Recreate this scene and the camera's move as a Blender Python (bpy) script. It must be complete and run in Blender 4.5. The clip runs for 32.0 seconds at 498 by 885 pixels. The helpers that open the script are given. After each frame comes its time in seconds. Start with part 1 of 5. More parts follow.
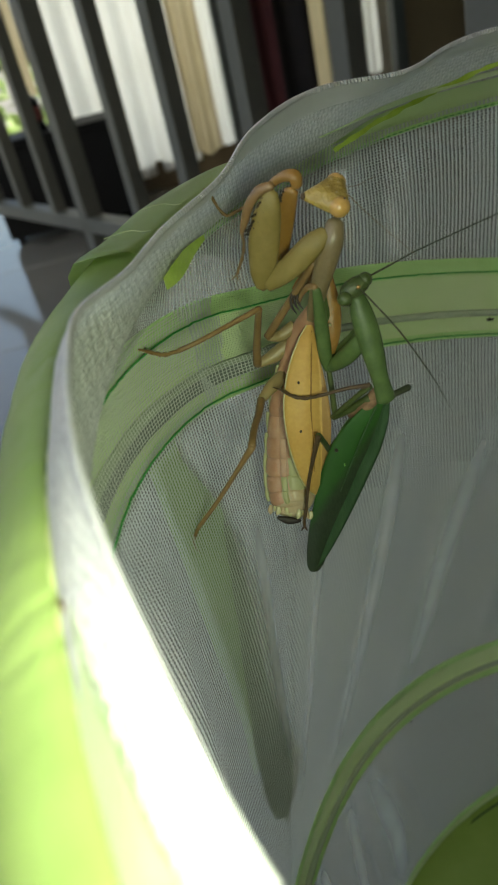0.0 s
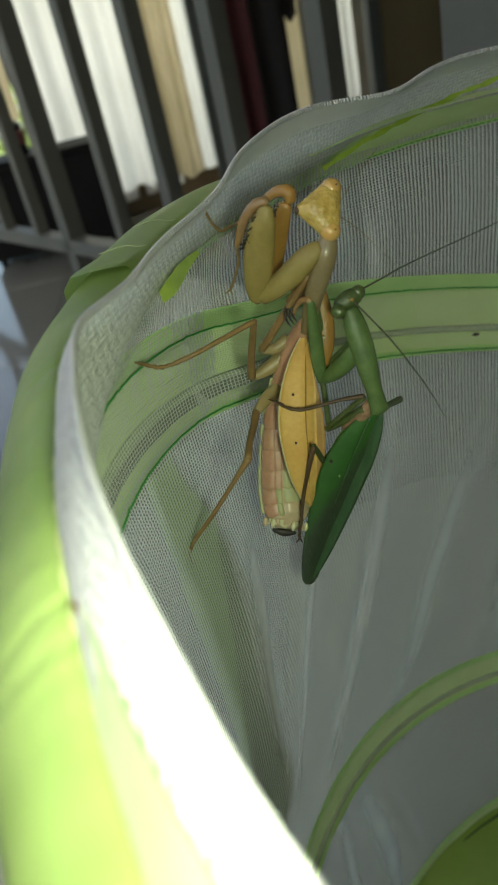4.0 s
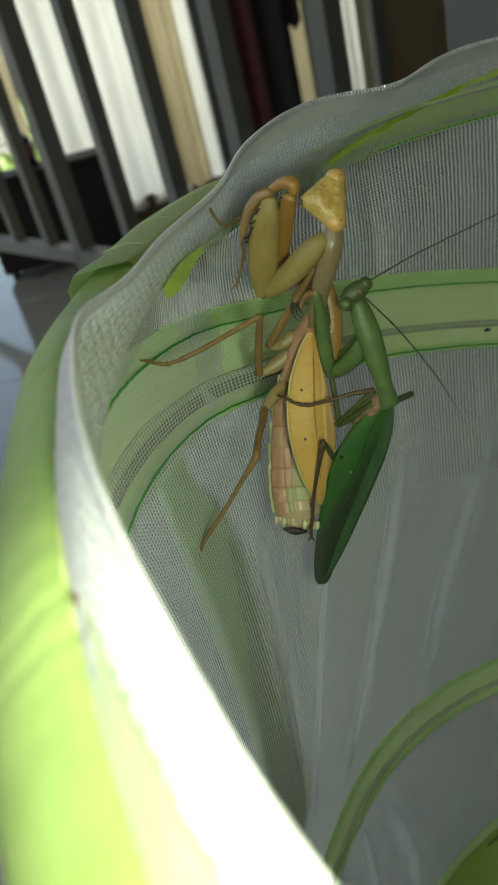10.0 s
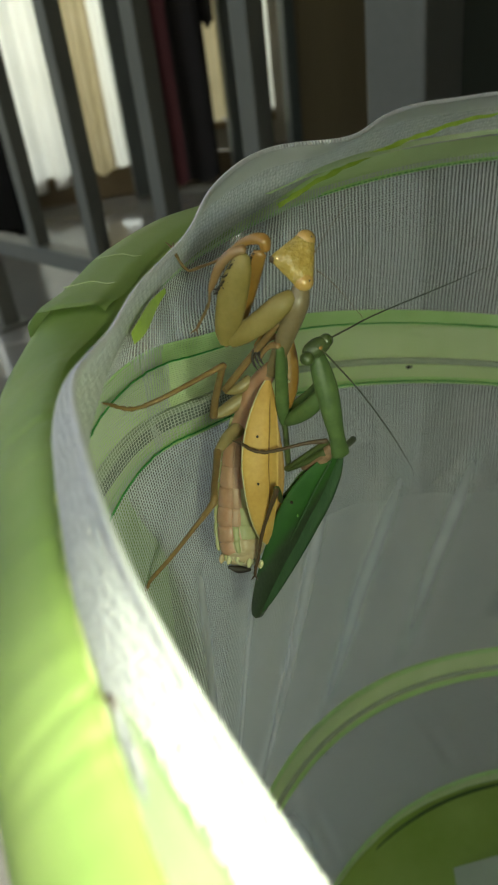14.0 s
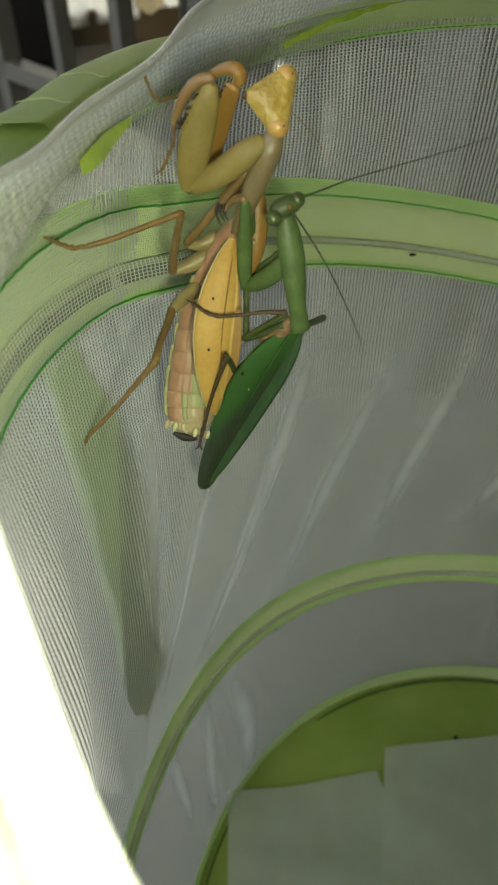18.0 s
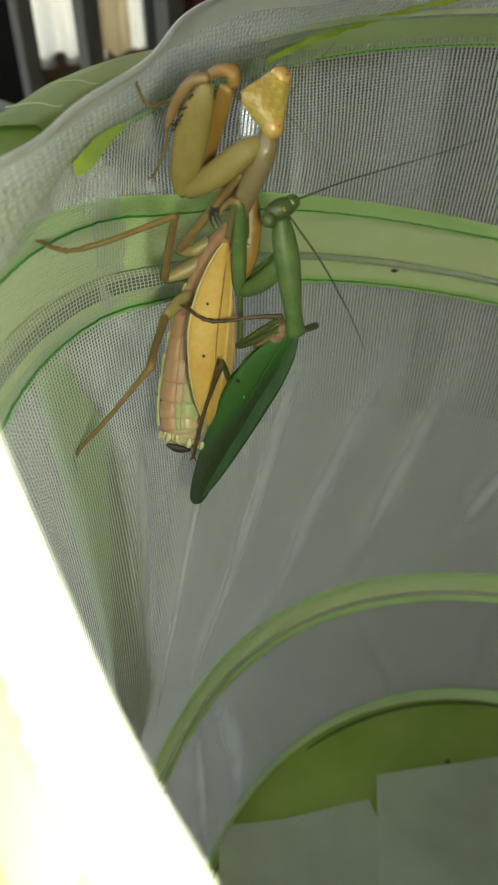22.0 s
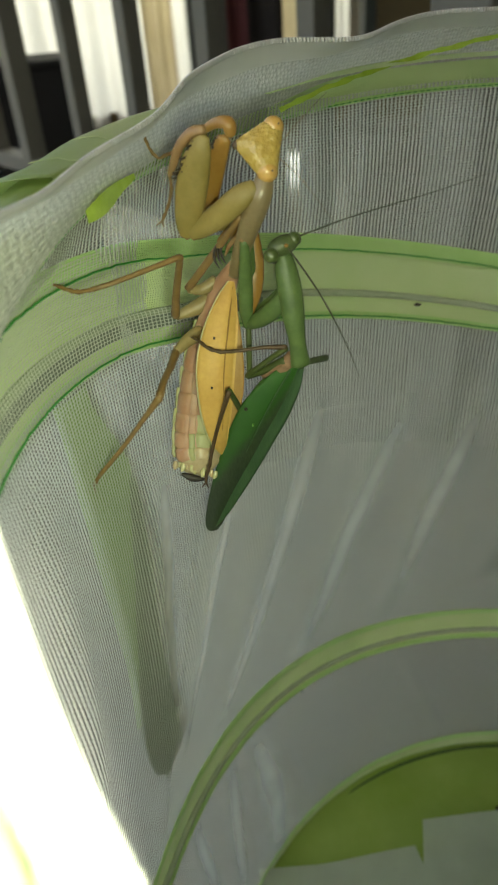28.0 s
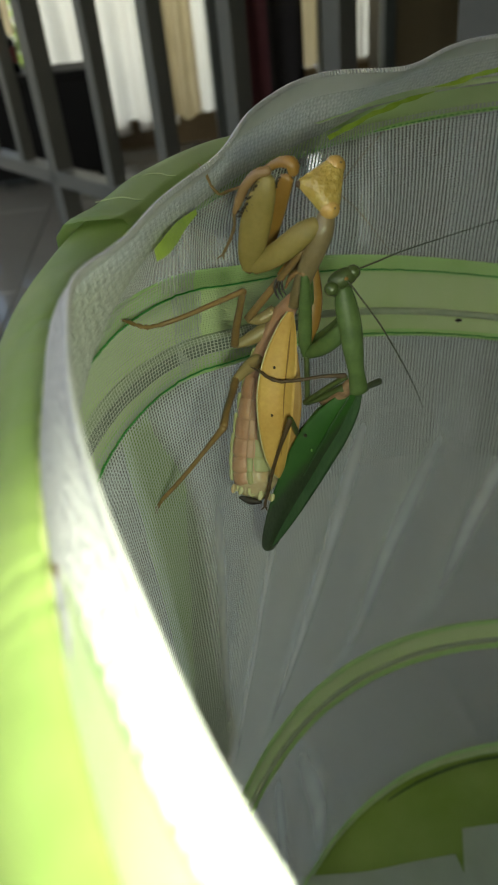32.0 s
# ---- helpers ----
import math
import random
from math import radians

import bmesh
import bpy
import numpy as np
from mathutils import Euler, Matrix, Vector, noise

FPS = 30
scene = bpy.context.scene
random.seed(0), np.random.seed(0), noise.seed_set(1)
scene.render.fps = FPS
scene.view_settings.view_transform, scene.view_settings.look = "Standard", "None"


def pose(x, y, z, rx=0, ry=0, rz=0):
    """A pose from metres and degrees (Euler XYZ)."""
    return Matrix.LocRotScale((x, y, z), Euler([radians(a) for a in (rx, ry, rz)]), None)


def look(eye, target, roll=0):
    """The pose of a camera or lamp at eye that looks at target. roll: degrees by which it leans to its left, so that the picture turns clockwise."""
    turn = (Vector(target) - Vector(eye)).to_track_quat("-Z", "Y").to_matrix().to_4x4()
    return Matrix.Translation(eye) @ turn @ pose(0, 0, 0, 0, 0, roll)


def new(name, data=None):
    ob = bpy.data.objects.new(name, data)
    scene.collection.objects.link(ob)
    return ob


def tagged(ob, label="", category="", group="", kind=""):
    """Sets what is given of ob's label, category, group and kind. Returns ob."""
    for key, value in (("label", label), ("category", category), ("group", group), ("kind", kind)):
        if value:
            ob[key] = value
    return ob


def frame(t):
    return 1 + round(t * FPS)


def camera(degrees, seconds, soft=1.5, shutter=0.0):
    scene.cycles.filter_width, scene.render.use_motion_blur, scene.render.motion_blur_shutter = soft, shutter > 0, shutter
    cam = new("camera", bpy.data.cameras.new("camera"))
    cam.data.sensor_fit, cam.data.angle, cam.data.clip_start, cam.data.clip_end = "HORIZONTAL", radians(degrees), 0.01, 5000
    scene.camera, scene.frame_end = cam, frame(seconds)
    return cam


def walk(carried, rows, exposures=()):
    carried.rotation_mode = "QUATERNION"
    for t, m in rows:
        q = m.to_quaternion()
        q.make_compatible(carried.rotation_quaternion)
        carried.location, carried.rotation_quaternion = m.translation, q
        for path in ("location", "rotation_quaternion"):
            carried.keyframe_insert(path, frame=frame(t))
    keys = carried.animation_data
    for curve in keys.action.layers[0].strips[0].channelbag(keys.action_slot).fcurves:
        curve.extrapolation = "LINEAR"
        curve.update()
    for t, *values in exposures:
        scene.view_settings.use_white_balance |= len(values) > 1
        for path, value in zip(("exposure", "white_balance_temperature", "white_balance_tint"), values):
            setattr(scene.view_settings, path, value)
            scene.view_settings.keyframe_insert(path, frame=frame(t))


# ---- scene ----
cam = camera(38.18, 32.0, soft=1.9)
PATH = [
    (0, -0.14320, -0.09822, 0.47184, 58.528, 11.751, -6.393),
    (0.5, -0.14315, -0.09701, 0.47102, 58.310, 11.702, -6.896),
    (1, -0.14497, -0.09669, 0.47196, 57.928, 10.906, -7.623),
    (1.5, -0.14655, -0.09655, 0.47162, 58.061, 10.612, -8.119),
    (2, -0.14614, -0.09770, 0.47269, 58.588, 11.253, -7.779),
    (2.5, -0.14562, -0.09839, 0.47270, 59.122, 11.787, -7.337),
    (3, -0.14623, -0.09845, 0.47239, 59.277, 11.666, -7.309),
    (3.5, -0.14690, -0.09908, 0.47170, 59.584, 11.368, -7.803),
    (5.5, -0.14597, -0.10134, 0.47022, 60.564, 12.159, -7.609),
    (6, -0.14777, -0.10015, 0.46986, 60.758, 12.015, -7.767),
    (6.5, -0.14791, -0.09945, 0.46970, 60.651, 12.298, -7.953),
    (7, -0.14846, -0.09893, 0.46918, 60.387, 12.044, -7.999),
    (7.5, -0.14854, -0.09932, 0.46911, 60.417, 11.811, -8.060),
    (8, -0.14785, -0.09934, 0.46900, 60.291, 11.692, -8.239),
    (8.5, -0.14749, -0.09998, 0.46908, 60.416, 11.679, -8.354),
    (9, -0.14671, -0.10020, 0.46857, 60.477, 12.113, -7.749),
    (9.5, -0.14684, -0.10008, 0.46783, 60.586, 12.578, -7.418),
    (10, -0.14627, -0.09896, 0.46741, 60.568, 12.989, -7.468),
    (10.5, -0.14500, -0.09950, 0.46761, 60.753, 13.021, -7.770),
    (11, -0.14487, -0.09955, 0.46784, 60.696, 12.991, -7.813),
    (11.5, -0.14511, -0.09923, 0.46728, 60.582, 12.915, -7.736),
    (12, -0.14510, -0.09939, 0.46701, 60.547, 12.826, -7.664),
    (12.5, -0.14539, -0.09919, 0.46692, 60.460, 12.707, -7.713),
    (13, -0.14555, -0.09953, 0.46687, 60.480, 12.723, -7.292),
    (13.5, -0.14762, -0.09982, 0.46981, 60.612, 11.760, -8.149),
    (14, -0.15945, -0.09292, 0.48239, 59.069, 6.536, -13.958),
    (14.5, -0.16321, -0.08381, 0.48153, 53.130, 6.970, -11.258),
    (15, -0.16365, -0.08473, 0.48607, 52.542, 5.633, -12.282),
    (15.5, -0.15663, -0.08760, 0.48985, 52.109, 3.738, -13.346),
    (17.5, -0.14334, -0.08988, 0.47440, 49.863, 1.765, -9.178),
    (18, -0.14265, -0.09022, 0.47291, 50.124, 1.073, -8.641),
    (18.5, -0.14529, -0.09033, 0.47109, 50.821, 0.776, -8.270),
    (19, -0.14604, -0.09135, 0.46996, 51.527, 0.659, -7.968),
    (19.5, -0.14817, -0.09116, 0.46789, 51.847, 0.325, -8.565),
    (20, -0.14942, -0.09094, 0.46608, 52.434, -0.047, -9.786),
    (20.5, -0.14862, -0.09063, 0.46656, 53.012, 0.575, -10.416),
    (21, -0.14854, -0.09033, 0.46617, 52.784, 0.587, -10.689),
    (21.5, -0.14838, -0.09077, 0.46666, 52.775, 0.270, -11.237),
    (22, -0.14881, -0.09045, 0.46584, 52.762, 0.726, -11.133),
    (22.5, -0.14869, -0.08971, 0.46410, 52.673, 1.291, -10.785),
    (23, -0.14912, -0.08829, 0.46153, 52.938, 1.708, -10.360),
    (23.5, -0.14950, -0.08840, 0.46064, 53.390, 1.670, -10.656),
    (24, -0.14959, -0.08840, 0.46054, 53.749, 0.655, -11.916),
    (24.5, -0.14981, -0.08882, 0.46060, 54.017, 0.670, -12.086),
    (25, -0.14962, -0.08965, 0.46194, 54.429, 0.639, -12.287),
    (25.5, -0.15031, -0.09005, 0.46200, 54.208, 0.156, -12.059),
    (27.5, -0.14150, -0.09641, 0.46586, 55.716, 2.771, -8.987),
    (28, -0.13936, -0.09960, 0.46618, 56.231, 3.850, -8.078),
    (28.5, -0.13932, -0.10041, 0.46665, 56.458, 5.552, -6.005),
    (29, -0.13894, -0.10074, 0.46657, 56.173, 5.881, -5.509),
    (29.5, -0.13831, -0.10053, 0.46727, 56.207, 6.319, -4.994),
    (30, -0.13716, -0.10258, 0.46966, 56.827, 6.605, -4.745),
    (30.5, -0.13883, -0.10467, 0.47287, 57.221, 6.788, -4.750),
    (31, -0.14091, -0.10469, 0.47468, 57.284, 6.380, -5.005),
    (31.5, -0.14413, -0.10158, 0.47538, 56.752, 5.296, -6.290),
    (32, -0.14886, -0.09918, 0.47501, 56.433, 5.186, -7.029),
]
EXPOSURES = [(t, e + 0.75, k, tint) for t, e, k, tint in ((0, 1.05, 7050, 0), (7, 1.2, 7050, -3), (12.0, 1.08, 7000, -3), (14.0, 1.23, 7300, -5), (14.7, 0.65, 7300, -5), (15.5, 0.7, 7300, -4), (17.5, 1.58, 7700, 2), (19.5, 1.54, 7650, 2), (22, 1.60, 7550, 1), (28, 1.62, 7750, -1), (29, 1.27, 7600, 0), (30, 1.10, 7500, -1), (32, 1.03, 7250, 0))]
cam.data.dof.use_dof = True
cam.data.dof.focus_distance = 0.20
cam.data.dof.aperture_fstop = 28.0
walk(cam, [(t, pose(x, y, z, rx, ry, rz)) for t, x, y, z, rx, ry, rz in PATH], EXPOSURES)

# ---- world, sun, lights ----
SUN_WAY = Vector((-0.24, 0.60, -0.80)).normalized()      # the way the sunlight travels
world = bpy.data.worlds.new("sky")
scene.world = world
world.use_nodes = True
wn = world.node_tree.nodes
sky = wn.new("ShaderNodeTexSky")
sky.sky_type = "NISHITA"
sky.sun_disc = False
sky.air_density, sky.dust_density, sky.ozone_density = 0.8, 7.0, 0.2        # hazy, whitish summer sky
sky.sun_elevation = math.asin(-SUN_WAY.z)
sky.sun_rotation = math.atan2(-SUN_WAY.x, -SUN_WAY.y)
wn["Background"].inputs["Strength"].default_value = 0.125
world.node_tree.links.new(sky.outputs[0], wn["Background"].inputs["Color"])

sun = new("sun", bpy.data.lights.new("sun", "SUN"))
sun.data.energy = 2.0
sun.data.angle = radians(0.6)
sun.data.color = (1.0, 0.97, 0.96)
sun.matrix_world = look((0.24, -0.60, 0.80), (0, 0, 0))

# daylight of the room's window, behind the curtains
window_light = new("window_light", bpy.data.lights.new("window_light", "AREA"))
window_light.data.shape = "RECTANGLE"
window_light.data.size, window_light.data.size_y = 1.24, 2.0
window_light.data.energy = 4.4
window_light.data.color = (1.0, 0.98, 0.92)
window_light.matrix_world = look((-0.02, 2.98, 1.15), (-0.02, 2.0, 1.15))

# the small torch of the filming phone, just beside the lens
torch = new("phone_torch", bpy.data.lights.new("phone_torch", "SPOT"))
torch.data.shadow_soft_size = 0.011
torch.data.spot_size = radians(130)
torch.data.spot_blend = 1.0
torch.data.energy = 0.225
torch.data.color = (0.88, 1.0, 0.78)
torch.matrix_world = look((-0.1335, -0.1080, 0.4510), (-0.19, 0.0, 0.37))

# ---- materials ----
def material(name):
    m = bpy.data.materials.new(name)
    m.use_nodes = True
    return m, m.node_tree.nodes, m.node_tree.links, m.node_tree.nodes["Principled BSDF"]


def socket(n, l, value):
    """A node's output as it is, or a number as a value node."""
    if isinstance(value, (int, float)):
        v = n.new("ShaderNodeValue")
        v.outputs[0].default_value = value
        return v.outputs[0]
    return value


def maths(n, l, op, a, b=None, c=None):
    node = n.new("ShaderNodeMath")
    node.operation = op
    for k, v in enumerate((a, b, c)):
        if v is None:
            continue
        if isinstance(v, (int, float)):
            node.inputs[k].default_value = v
        else:
            l.new(v, node.inputs[k])
    return node.outputs[0]


def noise_of(n, l, scale, detail=4.0, rough=0.55, coord="Object", stretch=None):
    tc = n.new("ShaderNodeTexCoord")
    out = tc.outputs[coord]
    if stretch:
        mp = n.new("ShaderNodeMapping")
        mp.inputs["Scale"].default_value = stretch
        l.new(out, mp.inputs["Vector"])
        out = mp.outputs[0]
    t = n.new("ShaderNodeTexNoise")
    t.inputs["Scale"].default_value = scale
    t.inputs["Detail"].default_value = detail
    t.inputs["Roughness"].default_value = rough
    l.new(out, t.inputs["Vector"])
    return t.outputs["Fac"]


def ramp(n, l, fac, stops):
    r = n.new("ShaderNodeValToRGB")
    el = r.color_ramp.elements
    el[0].position, el[0].color = stops[0][0], (*stops[0][1], 1)
    el[1].position, el[1].color = stops[-1][0], (*stops[-1][1], 1)
    for p, c in stops[1:-1]:
        e = el.new(p)
        e.color = (*c, 1)
    l.new(fac, r.inputs["Fac"])
    return r.outputs["Color"]


def bump(n, l, b, height, strength, distance):
    node = n.new("ShaderNodeBump")
    node.inputs["Strength"].default_value = strength
    node.inputs["Distance"].default_value = distance
    l.new(height, node.inputs["Height"])
    l.new(node.outputs[0], b.inputs["Normal"])


def speckled(name, dark, light, scale, rough=0.5, fine=None, strength=0.3, distance=0.0005, metal=0.0, subsurface=0.0, coat=0.0, stretch=None):
    """A surface whose colour wanders between two tones, with fine relief."""
    m, n, l, b = material(name)
    f1 = noise_of(n, l, scale, stretch=stretch)
    f2 = noise_of(n, l, fine or scale * 9, detail=3.0, stretch=stretch)
    mixed = maths(n, l, "MULTIPLY_ADD", f2, 0.35, maths(n, l, "MULTIPLY", f1, 0.65))
    l.new(ramp(n, l, mixed, [(0.3, dark), (0.7, light)]), b.inputs["Base Color"])
    l.new(maths(n, l, "MULTIPLY_ADD", f2, 0.25, rough - 0.12), b.inputs["Roughness"])
    b.inputs["Metallic"].default_value = metal
    b.inputs["Coat Weight"].default_value = coat
    b.inputs["Coat Roughness"].default_value = 0.15
    if subsurface:
        b.inputs["Subsurface Weight"].default_value = subsurface
        b.inputs["Subsurface Radius"].default_value = (0.004, 0.003, 0.0015)
        b.inputs["Subsurface Scale"].default_value = 0.5
    bump(n, l, b, f2, strength, distance)
    return m


def thread_cloth(name, tone, pitch_u, pitch_v, wide_u, wide_v, through_part=0.35, gloss=0.35, wander=0.25, fade=None):
    """Net woven of fine threads: open between them. The UV map holds metres along and across the cloth."""
    m, n, l, b = material(name)
    uv = n.new("ShaderNodeUVMap")
    uv.uv_map = "cloth"
    sep = n.new("ShaderNodeSeparateXYZ")
    l.new(uv.outputs[0], sep.inputs[0])
    wob = noise_of(n, l, 160.0, 2.0)
    u = maths(n, l, "MULTIPLY_ADD", wob, wander * pitch_u, sep.outputs[0])
    v = maths(n, l, "MULTIPLY_ADD", wob, wander * pitch_v, sep.outputs[1])
    # the upright threads run zigzag from knot to knot
    zig = maths(n, l, "PINGPONG", maths(n, l, "DIVIDE", v, pitch_v), 1.0)
    u = maths(n, l, "MULTIPLY_ADD", zig, 0.10 * pitch_u, u)
    fu = maths(n, l, "FRACT", maths(n, l, "DIVIDE", u, pitch_u))
    fv = maths(n, l, "FRACT", maths(n, l, "DIVIDE", v, pitch_v))
    du = maths(n, l, "ABSOLUTE", maths(n, l, "SUBTRACT", fu, 0.5))
    dv = maths(n, l, "ABSOLUTE", maths(n, l, "SUBTRACT", fv, 0.5))
    tu = maths(n, l, "LESS_THAN", du, wide_u / 2)
    tv = maths(n, l, "LESS_THAN", dv, wide_v / 2)
    solid = maths(n, l, "MAXIMUM", tu, tv)
    if fade:
        # far down the weave is too fine and matted to show its threads
        side = maths(n, l, "MAXIMUM", maths(n, l, "SUBTRACT", sep.outputs[0], fade[2]), 0.0)
        at = maths(n, l, "SUBTRACT", sep.outputs[1], maths(n, l, "MULTIPLY", side, fade[3]))
        k = n.new("ShaderNodeMapRange")
        k.interpolation_type = "SMOOTHSTEP"
        k.inputs[1].default_value, k.inputs[2].default_value = fade[0], fade[1]
        k.inputs[3].default_value, k.inputs[4].default_value = 0.0, 0.88
        l.new(at, k.inputs[0])
        even = 1 - (1 - wide_u) * (1 - wide_v)
        solid = maths(n, l, "ADD", maths(n, l, "MULTIPLY", solid, maths(n, l, "SUBTRACT", 1.0, k.outputs[0])), maths(n, l, "MULTIPLY", k.outputs[0], even))
    big = noise_of(n, l, 14.0, 3.0)
    l.new(ramp(n, l, big, [(0.3, tuple(c * 0.9 for c in tone)), (0.7, tone)]), b.inputs["Base Color"])
    b.inputs["Roughness"].default_value = gloss
    b.inputs["Specular IOR Level"].default_value = 1.0
    b.inputs["Coat Weight"].default_value = 0.5
    b.inputs["Coat Roughness"].default_value = 0.2
    b.inputs["Sheen Weight"].default_value = 0.9
    b.inputs["Sheen Roughness"].default_value = 0.45
    def rounded(off, wide):
        k = maths(n, l, "MULTIPLY", off, 2 / wide)
        return maths(n, l, "MULTIPLY", maths(n, l, "SUBTRACT", 1.0, maths(n, l, "MULTIPLY", k, k)), wide / 2)
    round_u, round_v = [maths(n, l, "MAXIMUM", rounded(*q), 0.0) for q in ((du, wide_u), (dv, wide_v))]
    bump(n, l, b, maths(n, l, "ADD", round_u, round_v), 1.0, pitch_v * 1.2)
    l.new(b.inputs["Normal"].links[0].from_socket, b.inputs["Coat Normal"])
    # each knot of the weave lies at its own slant, so that single ones glint
    knot = n.new("ShaderNodeCombineXYZ")
    l.new(maths(n, l, "FLOOR", maths(n, l, "DIVIDE", u, pitch_u)), knot.inputs[0])
    l.new(maths(n, l, "FLOOR", maths(n, l, "DIVIDE", v, pitch_v)), knot.inputs[1])
    chance = n.new("ShaderNodeTexWhiteNoise")
    chance.noise_dimensions = "2D"
    l.new(knot.outputs[0], chance.inputs["Vector"])
    slant = n.new("ShaderNodeVectorMath")
    slant.operation = "MULTIPLY_ADD"
    slant.inputs[1].default_value = (1.1, 1.1, 1.1)
    slant.inputs[2].default_value = (-0.55, -0.55, -0.55)
    l.new(chance.outputs["Color"], slant.inputs[0])
    facing = n.new("ShaderNodeNewGeometry")
    added = n.new("ShaderNodeVectorMath")
    added.operation = "ADD"
    l.new(facing.outputs["Normal"], added.inputs[0])
    few = maths(n, l, "GREATER_THAN", chance.outputs["Value"], 0.80)
    if fade:
        few = maths(n, l, "MULTIPLY", few, maths(n, l, "SUBTRACT", 1.0, k.outputs[0]))
    some = n.new("ShaderNodeVectorMath")
    some.operation = "SCALE"
    l.new(slant.outputs[0], some.inputs[0])
    l.new(few, some.inputs["Scale"])
    l.new(some.outputs[0], added.inputs[1])
    level = n.new("ShaderNodeVectorMath")
    level.operation = "NORMALIZE"
    l.new(added.outputs[0], level.inputs[0])
    l.new(level.outputs[0], [x for x in n if x.bl_idname == "ShaderNodeBump"][0].inputs["Normal"])
    tr = n.new("ShaderNodeBsdfTranslucent")
    tr.inputs["Color"].default_value = (*tone, 1)
    mix = n.new("ShaderNodeMixShader")
    mix.inputs[0].default_value = through_part
    l.new(b.outputs[0], mix.inputs[1])
    l.new(tr.outputs[0], mix.inputs[2])
    hole = n.new("ShaderNodeBsdfTransparent")
    mix2 = n.new("ShaderNodeMixShader")
    l.new(solid, mix2.inputs[0])
    l.new(hole.outputs[0], mix2.inputs[1])
    l.new(mix.outputs[0], mix2.inputs[2])
    l.new(mix2.outputs[0], n["Material Output"].inputs["Surface"])
    return m


def thin_cloth(name, dark, light, scale, through_part, weave=0.0006, rough=0.6, strength=0.5, sheen=0.0, cells=0.0):
    """Closed cloth that lets some light through, with its weave as relief."""
    m, n, l, b = material(name)
    f1 = noise_of(n, l, scale, 4.0)
    col = ramp(n, l, f1, [(0.3, dark), (0.7, light)])
    l.new(col, b.inputs["Base Color"])
    b.inputs["Roughness"].default_value = rough
    b.inputs["Sheen Weight"].default_value = sheen
    uv = n.new("ShaderNodeUVMap")
    uv.uv_map = "cloth"
    sep = n.new("ShaderNodeSeparateXYZ")
    l.new(uv.outputs[0], sep.inputs[0])
    hu = maths(n, l, "SINE", maths(n, l, "MULTIPLY", maths(n, l, "ADD", sep.outputs[0], sep.outputs[1]), 6.283 / weave))
    hv = maths(n, l, "SINE", maths(n, l, "MULTIPLY", maths(n, l, "SUBTRACT", sep.outputs[0], sep.outputs[1]), 6.283 / weave))
    height = maths(n, l, "MULTIPLY", hu, hv)
    if cells:
        tc = n.new("ShaderNodeTexCoord")
        vo = n.new("ShaderNodeTexVoronoi")
        vo.inputs["Scale"].default_value = 1 / cells
        vo.inputs["Randomness"].default_value = 0.35
        l.new(tc.outputs["Object"], vo.inputs["Vector"])
        height = maths(n, l, "SUBTRACT", 1.0, vo.outputs["Distance"])
        open_weave = n.new("ShaderNodeMix")
        open_weave.data_type = "RGBA"
        open_weave.blend_type = "MULTIPLY"
        open_weave.inputs[0].default_value = 1.0
        l.new(col, open_weave.inputs[6])
        l.new(ramp(n, l, vo.outputs["Distance"], [(0.15, (1, 1, 1)), (0.75, (0.66, 0.67, 0.66))]), open_weave.inputs[7])
        col = open_weave.outputs[2]
        l.new(col, b.inputs["Base Color"])
    bump(n, l, b, height, strength, weave * (1.0 if cells else 0.4))
    tr = n.new("ShaderNodeBsdfTranslucent")
    l.new(col, tr.inputs["Color"])
    mix = n.new("ShaderNodeMixShader")
    mix.inputs[0].default_value = through_part
    l.new(b.outputs[0], mix.inputs[1])
    l.new(tr.outputs[0], mix.inputs[2])
    l.new(mix.outputs[0], n["Material Output"].inputs["Surface"])
    return m


M_NET = thread_cloth("white_net", (0.74, 0.78, 0.73), 0.00170, 0.00098, 0.46, 0.24, through_part=0.30, gloss=0.24)
M_NET_LOW = thread_cloth("white_net_below", (0.76, 0.80, 0.76), 0.00170, 0.00098, 0.50, 0.32, through_part=0.30, gloss=0.24, fade=(0.045, 0.10, 0.435, 1.9))
M_NET_LAP = thread_cloth("thin_white_net", (0.92, 0.94, 0.86), 0.00170, 0.00098, 0.30, 0.26, through_part=0.30, gloss=0.2)


